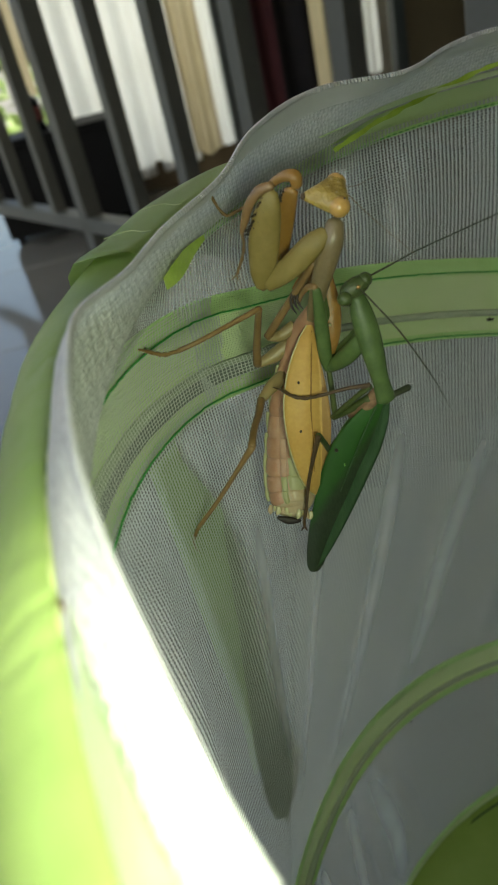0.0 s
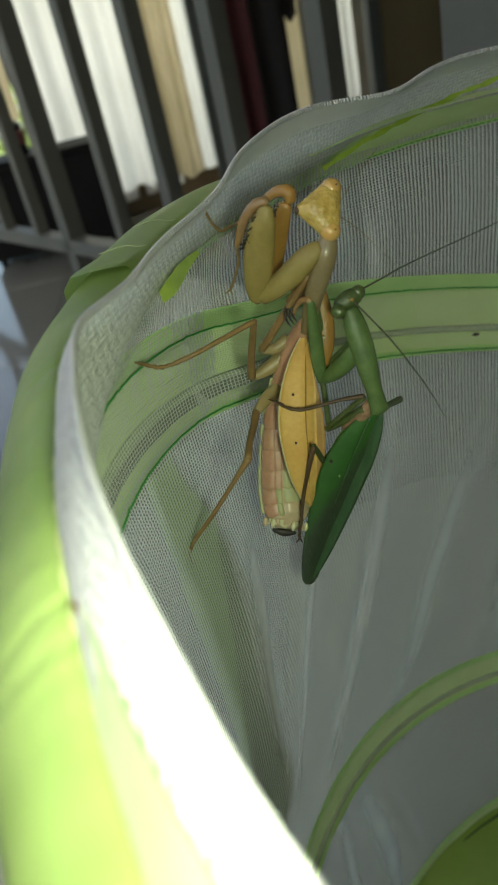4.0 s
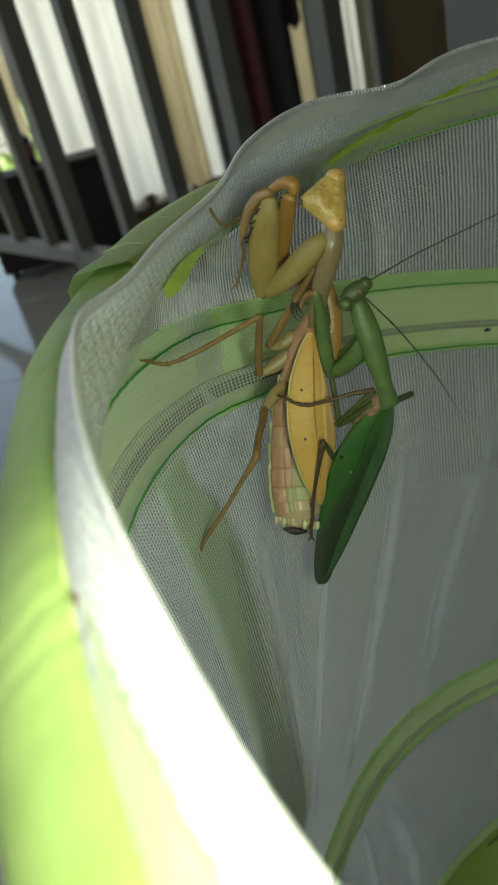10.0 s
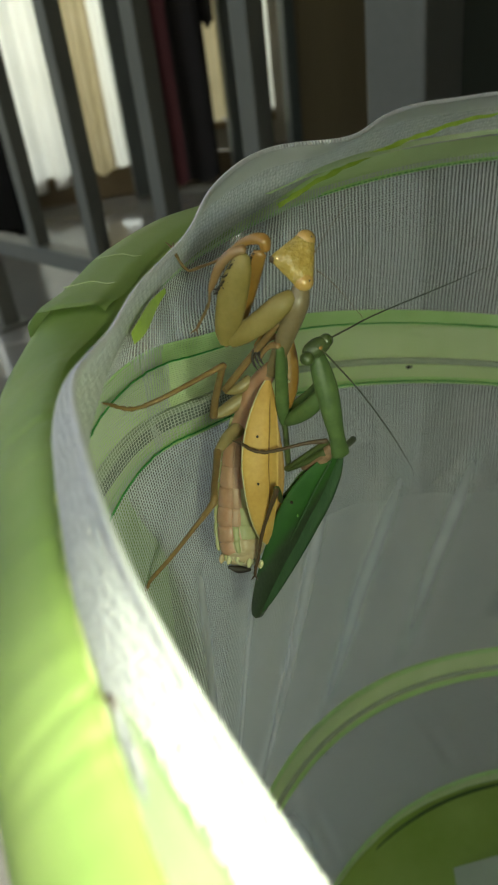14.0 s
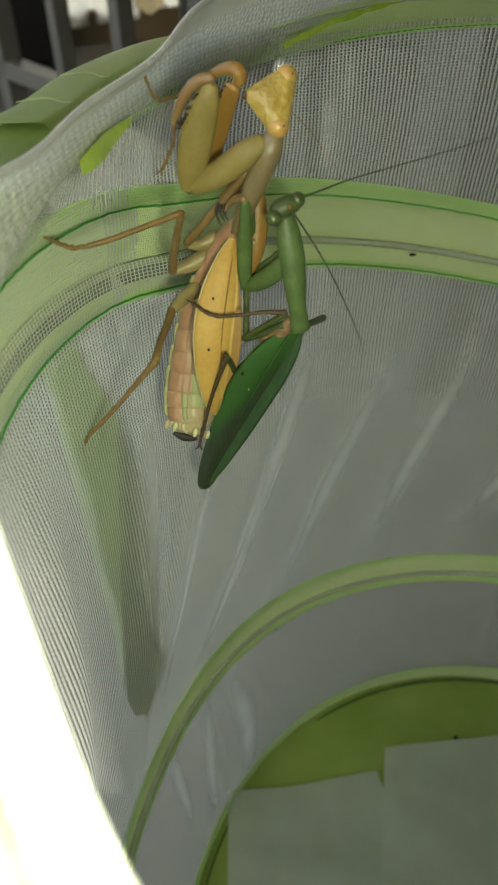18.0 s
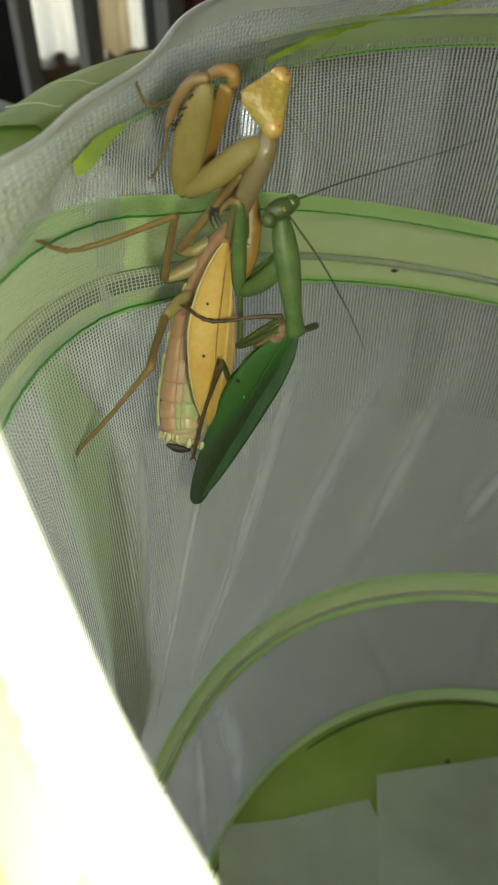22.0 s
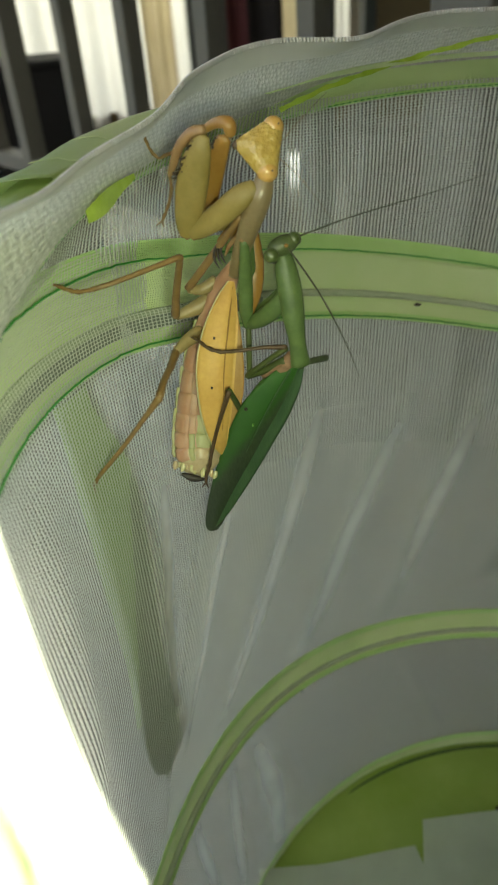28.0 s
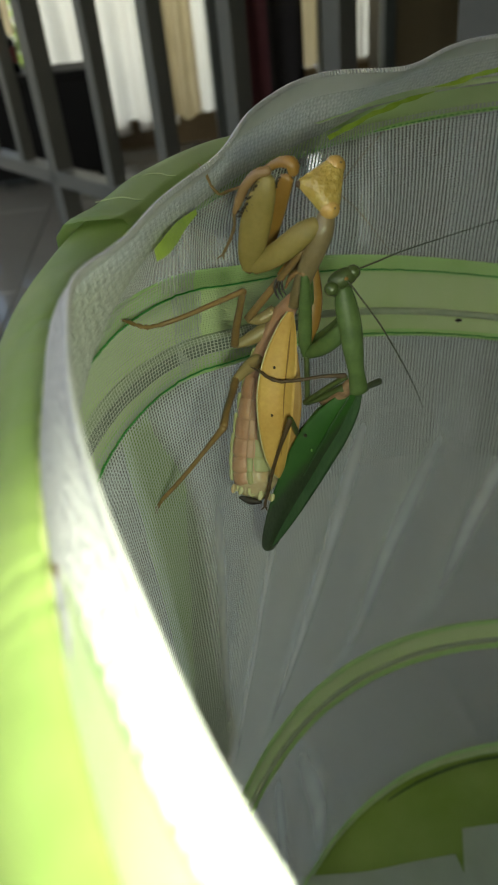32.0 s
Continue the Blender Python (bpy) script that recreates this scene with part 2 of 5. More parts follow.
def crease_cloth(name, tone, most):
    """A soft pinch of doubled net: densest along its middle. The UV map runs from 0 to 1 across and along it."""
    m, n, l, b = material(name)
    b.inputs["Base Color"].default_value = (*tone, 1)
    b.inputs["Roughness"].default_value = 0.7
    uv = n.new("ShaderNodeUVMap")
    uv.uv_map = "cloth"
    sep = n.new("ShaderNodeSeparateXYZ")
    l.new(uv.outputs[0], sep.inputs[0])
    across = maths(n, l, "POWER", maths(n, l, "SINE", maths(n, l, "MULTIPLY", sep.outputs[0], math.pi)), 2.0)
    along = maths(n, l, "POWER", maths(n, l, "SINE", maths(n, l, "MULTIPLY", sep.outputs[1], math.pi)), 0.7)
    wander = maths(n, l, "MULTIPLY_ADD", noise_of(n, l, 60.0, 4.0), 0.35, 0.50)
    dense = maths(n, l, "MULTIPLY", maths(n, l, "MULTIPLY", across, along), maths(n, l, "MULTIPLY", wander, most))
    tr = n.new("ShaderNodeBsdfTranslucent")
    tr.inputs["Color"].default_value = (*tone, 1)
    mix = n.new("ShaderNodeMixShader")
    mix.inputs[0].default_value = 0.5
    l.new(b.outputs[0], mix.inputs[1])
    l.new(tr.outputs[0], mix.inputs[2])
    hole = n.new("ShaderNodeBsdfTransparent")
    mix2 = n.new("ShaderNodeMixShader")
    l.new(dense, mix2.inputs[0])
    l.new(hole.outputs[0], mix2.inputs[1])
    l.new(mix.outputs[0], mix2.inputs[2])
    l.new(mix2.outputs[0], n["Material Output"].inputs["Surface"])
    return m


M_CREASE = crease_cloth("doubled_net", (0.9, 0.9, 0.89), 1.1)
M_CREASE_SOFT = crease_cloth("loosely_doubled_net", (0.86, 0.9, 0.9), 0.68)
M_TAPE = thin_cloth("white_zip_tape", (0.82, 0.82, 0.81), (0.9, 0.9, 0.89), 60.0, 0.22, 0.0011, 0.4, 0.9, cells=0.0012)
M_COIL_TAPE = thin_cloth("white_coil_tape", (0.80, 0.80, 0.79), (0.88, 0.88, 0.87), 60.0, 0.25, 0.0005, 0.55, 0.3)
M_COIL = speckled("white_nylon_coil", (0.7, 0.7, 0.7), (0.82, 0.82, 0.81), 300.0, 0.35, strength=0.1)
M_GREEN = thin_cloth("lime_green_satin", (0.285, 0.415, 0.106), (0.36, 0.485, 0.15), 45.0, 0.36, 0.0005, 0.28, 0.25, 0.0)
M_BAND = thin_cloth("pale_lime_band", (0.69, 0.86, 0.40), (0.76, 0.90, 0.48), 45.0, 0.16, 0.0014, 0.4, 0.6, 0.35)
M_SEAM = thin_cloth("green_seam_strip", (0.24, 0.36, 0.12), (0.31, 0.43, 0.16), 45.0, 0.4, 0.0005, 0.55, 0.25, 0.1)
# greyer copy of the seam cloth; shade on the fold put into its colour
M_SEAM_SHADE = thin_cloth("grey_green_seam_shade", (0.095, 0.125, 0.075), (0.13, 0.16, 0.10), 45.0, 0.25, 0.0005, 0.7, 0.25, 0.1)
M_TAB = thin_cloth("shiny_lime_ribbon", (0.40, 0.58, 0.06), (0.52, 0.70, 0.11), 300.0, 0.3, 0.0005, 0.25, 0.25, 0.2)
M_GREEN_EDGE = thin_cloth("lime_green_binding", (0.55, 0.84, 0.28), (0.63, 0.89, 0.36), 80.0, 0.2, 0.0014, 0.4, 0.6, 0.3)
M_STITCH = speckled("dark_green_thread", (0.04, 0.33, 0.05), (0.07, 0.43, 0.08), 900.0, 0.6)
M_WIRE = speckled("coated_hoop_wire", (0.36, 0.42, 0.29), (0.45, 0.50, 0.37), 200.0, 0.4)
M_SLEEVE = speckled("grey_hoop_sleeve", (0.15, 0.18, 0.15), (0.21, 0.24, 0.20), 300.0, 0.6)
M_RIM_SHADE = speckled("dark_green_rim_shade", (0.045, 0.085, 0.02), (0.07, 0.12, 0.035), 200.0, 0.6)
M_BASE = thin_cloth("olive_lime_floor_cloth", (0.30, 0.44, 0.075), (0.39, 0.53, 0.125), 30.0, 0.3, 0.0006, 0.4, 0.3)
M_HEM = thin_cloth("pale_puckered_hem", (0.56, 0.66, 0.24), (0.68, 0.76, 0.34), 120.0, 0.4, 0.0006, 0.5, 0.4)
M_PALE_STITCH = speckled("pale_thread", (0.42, 0.52, 0.20), (0.52, 0.62, 0.30), 900.0, 0.6)
M_PAPER = thin_cloth("kitchen_paper", (0.55, 0.61, 0.49), (0.63, 0.69, 0.57), 40.0, 0.4, 0.004, 0.85, 0.4)
M_DIRT = speckled("dark_droppings", (0.012, 0.012, 0.008), (0.04, 0.035, 0.02), 600.0, 0.8)
M_SMUDGE = speckled("brown_smudge", (0.05, 0.032, 0.018), (0.16, 0.11, 0.06), 1500.0, 0.9)

M_FLOOR = speckled("grey_floor_tile", (0.15, 0.146, 0.13), (0.20, 0.195, 0.175), 3.0, 0.10, fine=120.0, strength=0.05)
M_GROUT = speckled("grey_grout", (0.10, 0.10, 0.095), (0.15, 0.15, 0.14), 30.0, 0.8)
M_WALL = speckled("cream_plaster", (0.36, 0.33, 0.27), (0.44, 0.41, 0.34), 2.5, 0.8, fine=90.0, strength=0.2, distance=0.001)
M_BROWN = speckled("brown_door_wood", (0.075, 0.058, 0.028), (0.115, 0.09, 0.045), 6.0, 0.5, fine=70.0, stretch=(1, 1, 0.08))
M_HEDGE = speckled("sunlit_leaves", (0.07, 0.12, 0.025), (0.14, 0.20, 0.05), 2.0, 0.5, fine=20.0)
M_BOTTLE = speckled("dark_bottle_glass", (0.006, 0.008, 0.012), (0.012, 0.014, 0.02), 20.0, 0.12)
M_REDLABEL = speckled("dull_red_label", (0.10, 0.012, 0.012), (0.16, 0.03, 0.025), 30.0, 0.6)
M_SKIRT = speckled("dark_wood_skirting", (0.10, 0.07, 0.03), (0.17, 0.12, 0.06), 9.0, 0.45, fine=90.0)
M_RAIL = speckled("grey_painted_steel", (0.062, 0.064, 0.055), (0.088, 0.09, 0.078), 6.0, 0.45, fine=120.0, strength=0.15)
M_FRAME = speckled("grey_aluminium_frame", (0.045, 0.052, 0.047), (0.07, 0.078, 0.07), 5.0, 0.4, fine=150.0, metal=0.3)
M_CURTAIN = thin_cloth("white_sheer_curtain", (0.78, 0.77, 0.72), (0.86, 0.85, 0.81), 5.0, 0.6, 0.0012, 0.8, 0.2)
M_CREAM = thin_cloth("cream_curtain", (0.50, 0.42, 0.26), (0.62, 0.53, 0.35), 6.0, 0.4, 0.0015, 0.8, 0.2)
M_BURGUNDY = speckled("burgundy_cloth", (0.045, 0.008, 0.010), (0.075, 0.014, 0.016), 12.0, 0.85, fine=400.0)
# burgundy cloth out of the light, its shade painted as black
M_CLOTH_SHADE = speckled("shaded_cloth_black", (0.006, 0.005, 0.005), (0.014, 0.011, 0.010), 12.0, 0.9, fine=400.0)
M_BLACK = speckled("black_lacquer", (0.004, 0.004, 0.004), (0.009, 0.009, 0.009), 5.0, 0.6, fine=80.0)
M_BLACK.node_tree.nodes["Principled BSDF"].inputs["Specular IOR Level"].default_value = 0.12
M_DARKWALL = speckled("dark_green_wall_paint", (0.028, 0.034, 0.024), (0.042, 0.048, 0.035), 3.0, 0.6, fine=90.0)

SSS = 0.25
M_Y_WING = speckled("yellow_wing_cover", (0.456, 0.261, 0.063), (0.586, 0.369, 0.106), 110.0, 0.6, fine=900.0, strength=0.3, distance=0.0002, subsurface=0.1, coat=0.0)
M_Y_VEIN = speckled("brown_wing_vein", (0.20, 0.10, 0.02), (0.30, 0.16, 0.03), 400.0, 0.5)
M_Y_BACKWING = speckled("tan_hind_wing", (0.360, 0.192, 0.056), (0.448, 0.264, 0.096), 120.0, 0.5, fine=900.0, subsurface=0.1)
M_Y_PINK = speckled("pink_belly_plate", (0.377, 0.180, 0.111), (0.492, 0.303, 0.197), 150.0, 0.38, fine=420.0, strength=0.5, distance=0.0004, subsurface=SSS, coat=0.1)
M_Y_ROSE = speckled("rosy_cream_belly_plate", (0.410, 0.238, 0.156), (0.517, 0.344, 0.246), 150.0, 0.34, fine=420.0, strength=0.4, distance=0.0003, subsurface=SSS, coat=0.25)
M_Y_PALE = speckled("pale_green_belly_skin", (0.302, 0.310, 0.144), (0.389, 0.382, 0.209), 150.0, 0.45, fine=700.0, strength=0.3, distance=0.0002, subsurface=SSS, coat=0.0)
M_Y_CREAM = speckled("cream_belly_tip", (0.425, 0.391, 0.204), (0.544, 0.510, 0.306), 200.0, 0.4, fine=900.0, subsurface=SSS, coat=0.3)
M_Y_TIP = speckled("pale_rosy_belly_end", (0.400, 0.288, 0.160), (0.496, 0.400, 0.256), 220.0, 0.38, fine=800.0, strength=0.3, distance=0.0003, subsurface=SSS, coat=0.3)
M_Y_OLIVE = speckled("olive_foreleg", (0.195, 0.145, 0.036), (0.275, 0.21, 0.07), 160.0, 0.55, fine=800.0, strength=0.35, distance=0.0002, subsurface=SSS, coat=0.0)
M_Y_ORANGE = speckled("orange_foreleg_inside", (0.258, 0.129, 0.026), (0.326, 0.177, 0.042), 120.0, 0.4, fine=800.0, subsurface=SSS, coat=0.2)
M_Y_TAN = speckled("pinkish_tan_leg", (0.197, 0.110, 0.046), (0.267, 0.162, 0.070), 150.0, 0.4, fine=800.0, subsurface=SSS, coat=0.2)
M_Y_PRON = speckled("tan_green_neck_shield", (0.156, 0.115, 0.055), (0.218, 0.165, 0.084), 170.0, 0.42, fine=900.0, subsurface=SSS, coat=0.2)
M_Y_LEG = speckled("brown_walking_leg", (0.172, 0.101, 0.037), (0.250, 0.156, 0.061), 200.0, 0.42, fine=800.0, subsurface=0.1)
M_Y_LEGPALE = speckled("pale_leg_joint", (0.245, 0.184, 0.075), (0.320, 0.252, 0.122), 160.0, 0.4, fine=800.0, subsurface=SSS)
M_Y_FACE = speckled("glossy_yellow_face", (0.36, 0.24, 0.052), (0.52, 0.375, 0.105), 330.0, 0.24, fine=620.0, strength=0.9, distance=0.0009, subsurface=SSS, coat=0.6)
M_Y_EYE = speckled("orange_compound_eye", (0.46, 0.26, 0.075), (0.58, 0.36, 0.11), 200.0, 0.2, fine=1500.0, subsurface=SSS, coat=0.7)
M_DARK = speckled("black_spine", (0.01, 0.008, 0.006), (0.03, 0.02, 0.012), 900.0, 0.4)
M_BROWNLEG = speckled("dark_brown_foot", (0.045, 0.025, 0.010), (0.085, 0.048, 0.020), 500.0, 0.45)
M_G_BODY = speckled("leaf_green_body", (0.050, 0.090, 0.024), (0.098, 0.155, 0.046), 200.0, 0.5, fine=900.0, strength=0.25, distance=0.0002, subsurface=0.1, coat=0.0)
M_G_WING = speckled("glossy_green_wing_cover", (0.020, 0.078, 0.012), (0.032, 0.106, 0.018), 60.0, 0.36, fine=500.0, strength=0.10, distance=0.0002, coat=0.2)
M_G_WINGSIDE = speckled("dull_green_wing_side", (0.018, 0.055, 0.018), (0.045, 0.10, 0.038), 160.0, 0.5, fine=900.0, stretch=(2.2, 1, 0.5), strength=0.5)


def dull_beyond(mat, way, start, over, dull):
    """Lets a wing's colour pass into its dull membrane beyond a line across the wing."""
    n, l = mat.node_tree.nodes, mat.node_tree.links
    b = n["Principled BSDF"]
    base = b.inputs["Base Color"].links[0].from_socket
    tc = n.new("ShaderNodeTexCoord")
    dot = n.new("ShaderNodeVectorMath")
    dot.operation = "DOT_PRODUCT"
    dot.inputs[1].default_value = way
    l.new(tc.outputs["Object"], dot.inputs[0])
    at = maths(n, l, "MULTIPLY_ADD", noise_of(n, l, 420.0, 4.0), 0.0016, dot.outputs["Value"])
    k = n.new("ShaderNodeMapRange")
    k.interpolation_type = "SMOOTHSTEP"
    k.inputs[1].default_value, k.inputs[2].default_value = start, start + over
    l.new(at, k.inputs[0])
    mix = n.new("ShaderNodeMix")
    mix.data_type = "RGBA"
    l.new(k.outputs[0], mix.inputs[0])
    l.new(base, mix.inputs[6])
    l.new(ramp(n, l, noise_of(n, l, 900.0, 4.0, stretch=(2.0, 1.0, 0.4)), [(0.3, tuple(c * 0.65 for c in dull)), (0.7, tuple(c * 1.35 for c in dull))]), mix.inputs[7])
    l.new(mix.outputs[2], b.inputs["Base Color"])


dull_beyond(M_G_WING, (0.665, -0.508, -0.548), 0.02258, 0.0030, (0.030, 0.046, 0.024))
M_G_EDGE = speckled("pale_green_wing_edge", (0.12, 0.26, 0.06), (0.18, 0.34, 0.09), 300.0, 0.4)
M_G_LEG = speckled("dark_green_leg", (0.045, 0.066, 0.018), (0.075, 0.10, 0.028), 150.0, 0.42, fine=900.0)
M_G_HIP = speckled("brown_pink_hip", (0.14, 0.08, 0.045), (0.34, 0.20, 0.12), 700.0, 0.5)
M_G_EYE = speckled("green_compound_eye", (0.045, 0.068, 0.018), (0.075, 0.105, 0.032), 300.0, 0.3, fine=1500.0, coat=0.2)
M_G_HEAD = speckled("olive_green_head", (0.035, 0.055, 0.016), (0.075, 0.10, 0.032), 350.0, 0.45, fine=1200.0, strength=0.4, distance=0.0003)
M_ANT = speckled("dark_antenna", (0.03, 0.035, 0.015), (0.06, 0.06, 0.025), 600.0, 0.6)

# ---- helpers for shapes ----
def from_data(name, verts, faces, uvs=None, smooth=True):
    me = bpy.data.meshes.new(name)
    me.from_pydata([tuple(v) for v in verts], [], faces)
    if uvs is not None:
        layer = me.uv_layers.new(name="cloth")
        idx = np.empty(len(me.loops), dtype=np.int64)
        me.loops.foreach_get("vertex_index", idx)
        layer.data.foreach_set("uv", np.asarray(uvs, dtype=np.float32)[idx].ravel())
    me.polygons.foreach_set("use_smooth", [smooth] * len(me.polygons))
    me.update()
    return me


def part(name, shape, mat, parent, label="", kind=""):
    """Links a mesh, or a bmesh, as one object under a thing or under a part."""
    if isinstance(shape, bmesh.types.BMesh):
        me = bpy.data.meshes.new(name)
        shape.to_mesh(me)
        shape.free()
        shape = me
    ob = new(name, shape)
    ob.parent = parent
    if mat:
        shape.materials.clear()
        shape.materials.append(mat)
    return tagged(ob, label=label, kind=kind)


def thing(name, at, label, category, group="", kind=""):
    ob = new(name)
    ob.location = at
    ob.empty_display_size = 0.02
    return tagged(ob, label, category, group, kind)


def box(bm, x0, x1, y0, y1, z0, z1, bevel=0.0):
    r = bmesh.ops.create_cube(bm, size=1.0)
    vs = r["verts"]
    for v in vs:
        v.co = Vector(((x0 + x1) / 2 + v.co.x * (x1 - x0), (y0 + y1) / 2 + v.co.y * (y1 - y0), (z0 + z1) / 2 + v.co.z * (z1 - z0)))
    if bevel:
        es = list({e for v in vs for e in v.link_edges})
        bmesh.ops.bevel(bm, geom=es, offset=bevel, segments=2, profile=0.5, affect="EDGES")
    return bm


def block(x0, x1, y0, y1, z0, z1, bevel=0.0):
    return box(bmesh.new(), x0, x1, y0, y1, z0, z1, bevel)


def spline(points, steps):
    """Catmull-Rom through points of any number of columns."""
    p = np.asarray(points, float)
    p = np.vstack([2 * p[0] - p[1], p, 2 * p[-1] - p[-2]])
    out = []
    for k in range(1, len(p) - 2):
        for s in np.arange(steps) / steps:
            out.append(0.5 * (2 * p[k] + (p[k + 1] - p[k - 1]) * s + (2 * p[k - 1] - 5 * p[k] + 4 * p[k + 1] - p[k + 2]) * s * s
                              + (3 * p[k] - p[k - 1] - 3 * p[k + 1] + p[k + 2]) * s ** 3))
    out.append(p[-2])
    return np.array(out)


def limb(points, radii, flat=1.0, face=(0, -0.88, 0.48), sides=12, steps=5, unit=0.001, wobble=0.0):
    """A tapered rounded limb along points; flat below 1 thins it along the direction face."""
    rows = spline([(*p, r) for p, r in zip(points, radii)], steps)
    path, rad = rows[:, :3] * unit, np.maximum(rows[:, 3] * unit, 0.00002)
    verts, faces = [], []
    face = np.asarray(face, float)
    n = len(path)
    for k in range(n):
        d = path[min(k + 1, n - 1)] - path[max(k - 1, 0)]
        d /= np.linalg.norm(d) + 1e-12
        b = face - (face @ d) * d
        b /= np.linalg.norm(b) + 1e-12
        a = np.cross(d, b)
        for s in range(sides):
            t = 2 * math.pi * s / sides
            r = rad[k] * (1 + wobble * math.sin(3 * t + 5 * k))
            verts.append(path[k] + r * (math.cos(t) * a + flat * math.sin(t) * b))
    for k in range(n - 1):
        for s in range(sides):
            s2 = (s + 1) % sides
            faces.append((k * sides + s, k * sides + s2, (k + 1) * sides + s2, (k + 1) * sides + s))
    for k, sign in ((0, -1), (n - 1, 1)):
        d = path[min(k + 1, n - 1)] - path[max(k - 1, 0)]
        d /= np.linalg.norm(d) + 1e-12
        verts.append(path[k] + sign * d * rad[k] * 0.6)
        c = len(verts) - 1
        for s in range(sides):
            s2 = (s + 1) % sides
            q = (k * sides + s, k * sides + s2, c)
            faces.append(q if sign > 0 else q[::-1])
    return from_data("limb", verts, faces)


def blob(at, size, turn=None, detail=3, unit=0.001, shape=None):
    """A rounded lump: at and size in millimetres, turn a 3x3 matrix."""
    bm = bmesh.new()
    bmesh.ops.create_icosphere(bm, subdivisions=detail, radius=1.0)
    m = Matrix(turn) if turn is not None else Matrix.Identity(3)
    for v in bm.verts:
        c = v.co.copy()
        if shape:
            c = Vector(shape(c))
        v.co = (Vector(at) + m @ Vector((c.x * size[0], c.y * size[1], c.z * size[2]))) * unit
    for f in bm.faces:
        f.smooth = True
    return bm


def joined(meshes):
    """One mesh of several."""
    bm = bmesh.new()
    for me in meshes:
        if isinstance(me, bmesh.types.BMesh):
            t = bpy.data.meshes.new("t")
            me.to_mesh(t)
            me.free()
            me = t
        bm.from_mesh(me)
        bpy.data.meshes.remove(me)
    return bm


def foliage(seed, xs, ys, zs, count, size):
    """Many small folded leaves in loose clumps."""
    rng = np.random.default_rng(seed)
    hubs = rng.uniform((xs[0], ys[0], zs[0]), (xs[1], ys[1], zs[1]), (90, 3))
    verts, faces = [], []
    for i in range(count):
        c = hubs[rng.integers(90)] + rng.normal(0, 0.28, 3)
        a, b = rng.normal(0, 1, 3), rng.normal(0, 1, 3)
        a /= np.linalg.norm(a)
        b -= (b @ a) * a
        b /= np.linalg.norm(b)
        n = np.cross(a, b)
        s = size * rng.uniform(0.6, 1.3)
        q = len(verts)
        verts += [c - a * s, c + b * s * 0.4 + n * s * 0.12, c + a * s, c - b * s * 0.4 + n * s * 0.12]
        faces += [(q, q + 1, q + 2), (q, q + 2, q + 3)]
    return from_data("foliage", verts, faces, smooth=False)


# ---- the place: floor, walls, ceiling ----
def build_place():
    floor = tagged(new("floor"), "glossy grey tiled balcony floor", "floor", kind="structure")
    part("bed", block(-5, 5, -2.4, 3.4, -0.12, -0.004), M_GROUT, floor)
    size, gap = 0.60, 0.003
    me = None
    for i in range(-6, 6):
        for j in range(-4, 6):
            if me is None:
                bm = block(0, size - gap, 0, size - gap, -0.012, 0, 0.0015)
                ob = part("tile", bm, M_FLOOR, floor)
                me = ob.data
            else:
                ob = new("tile", me)
                ob.parent = floor
            ob.location = (i * size + 0.13, j * size + 0.05, 0)
    wall = tagged(new("wall_north"), "cream plastered wall round the window", "wall", kind="structure")
    part("pier", block(-2.6, -2.0, 3.02, 3.2, 0, 2.6), M_WALL, wall)
    part("lintel", block(-2.0, -0.86, 3.02, 3.2, 2.15, 2.6), M_WALL, wall)
    part("apron", block(-2.0, -0.86, 3.02, 3.2, 0, 0.03), M_WALL, wall)
    part("pier", block(0.62, 5, 3.02, 3.2, 0, 2.6), M_WALL, wall)
    part("lintel", block(-0.86, 0.62, 3.02, 3.2, 2.15, 2.6), M_WALL, wall)
    part("apron", block(-0.86, 0.62, 3.02, 3.2, 0, 0.10), M_WALL, wall)
    # wall added out of view; its slot shapes the sun patch on the rim
    south = tagged(new("sun_slot_wall"), "unseen wall added so that sun reaches only the near rim", "wall", kind="structure")
    part("pier", block(0.428, 3.0, -1.5, -1.44, 0, 2.6), M_WALL, south)
    part("pier", block(-0.60, 0.28, -1.5, -1.44, 0, 2.6), M_WALL, south)
    part("slot_sill", block(0.28, 0.428, -1.5, -1.44, 0, 2.10), M_WALL, south)
    part("lintel", block(0.28, 0.428, -1.5, -1.44, 2.385, 2.6), M_WALL, south)
    east = tagged(new("wall_east"), "plastered side wall", "wall", kind="structure")
    part("pier", block(3.0, 3.15, -1.5, 3.02, 0, 2.6), M_WALL, east)
    # slab added out of view, closing the place and blocking high sun
    ceiling = new("ceiling", bpy.data.meshes.new("ceiling"))
    bm = block(-1.6, 3.15, -1.5, 3.2, 2.6, 2.75)
    bm.to_mesh(ceiling.data)
    bm.free()
    ceiling.data.materials.append(M_WALL)
    tagged(ceiling, "unseen balcony ceiling, added to close and shade the place", "ceiling", kind="structure")
    window = tagged(new("window_1"), "wide room window with grey metal frame", "window", kind="structure")
    part("window_sill", block(-0.72, 0.66, 2.93, 3.02, 0.10, 0.13, 0.004), M_SKIRT, window)
    for x in (-0.72, -0.12, 0.58):
        part("window_frame", block(x, x + 0.04, 3.03, 3.08, 0.10, 2.15, 0.003), M_FRAME, window)
    ground = new("ground", bpy.data.meshes.new("ground"))
    bm = block(-400, 400, -400, 400, -3.3, -3.2)
    bm.to_mesh(ground.data)
    bm.free()
    ground.data.materials.append(M_GROUT)
    hedge = new("hedge", foliage(7, (-5.5, 0.6), (6.0, 8.2), (-1.9, 0.15), 5200, 0.11))
    hedge.data.materials.append(M_HEDGE)
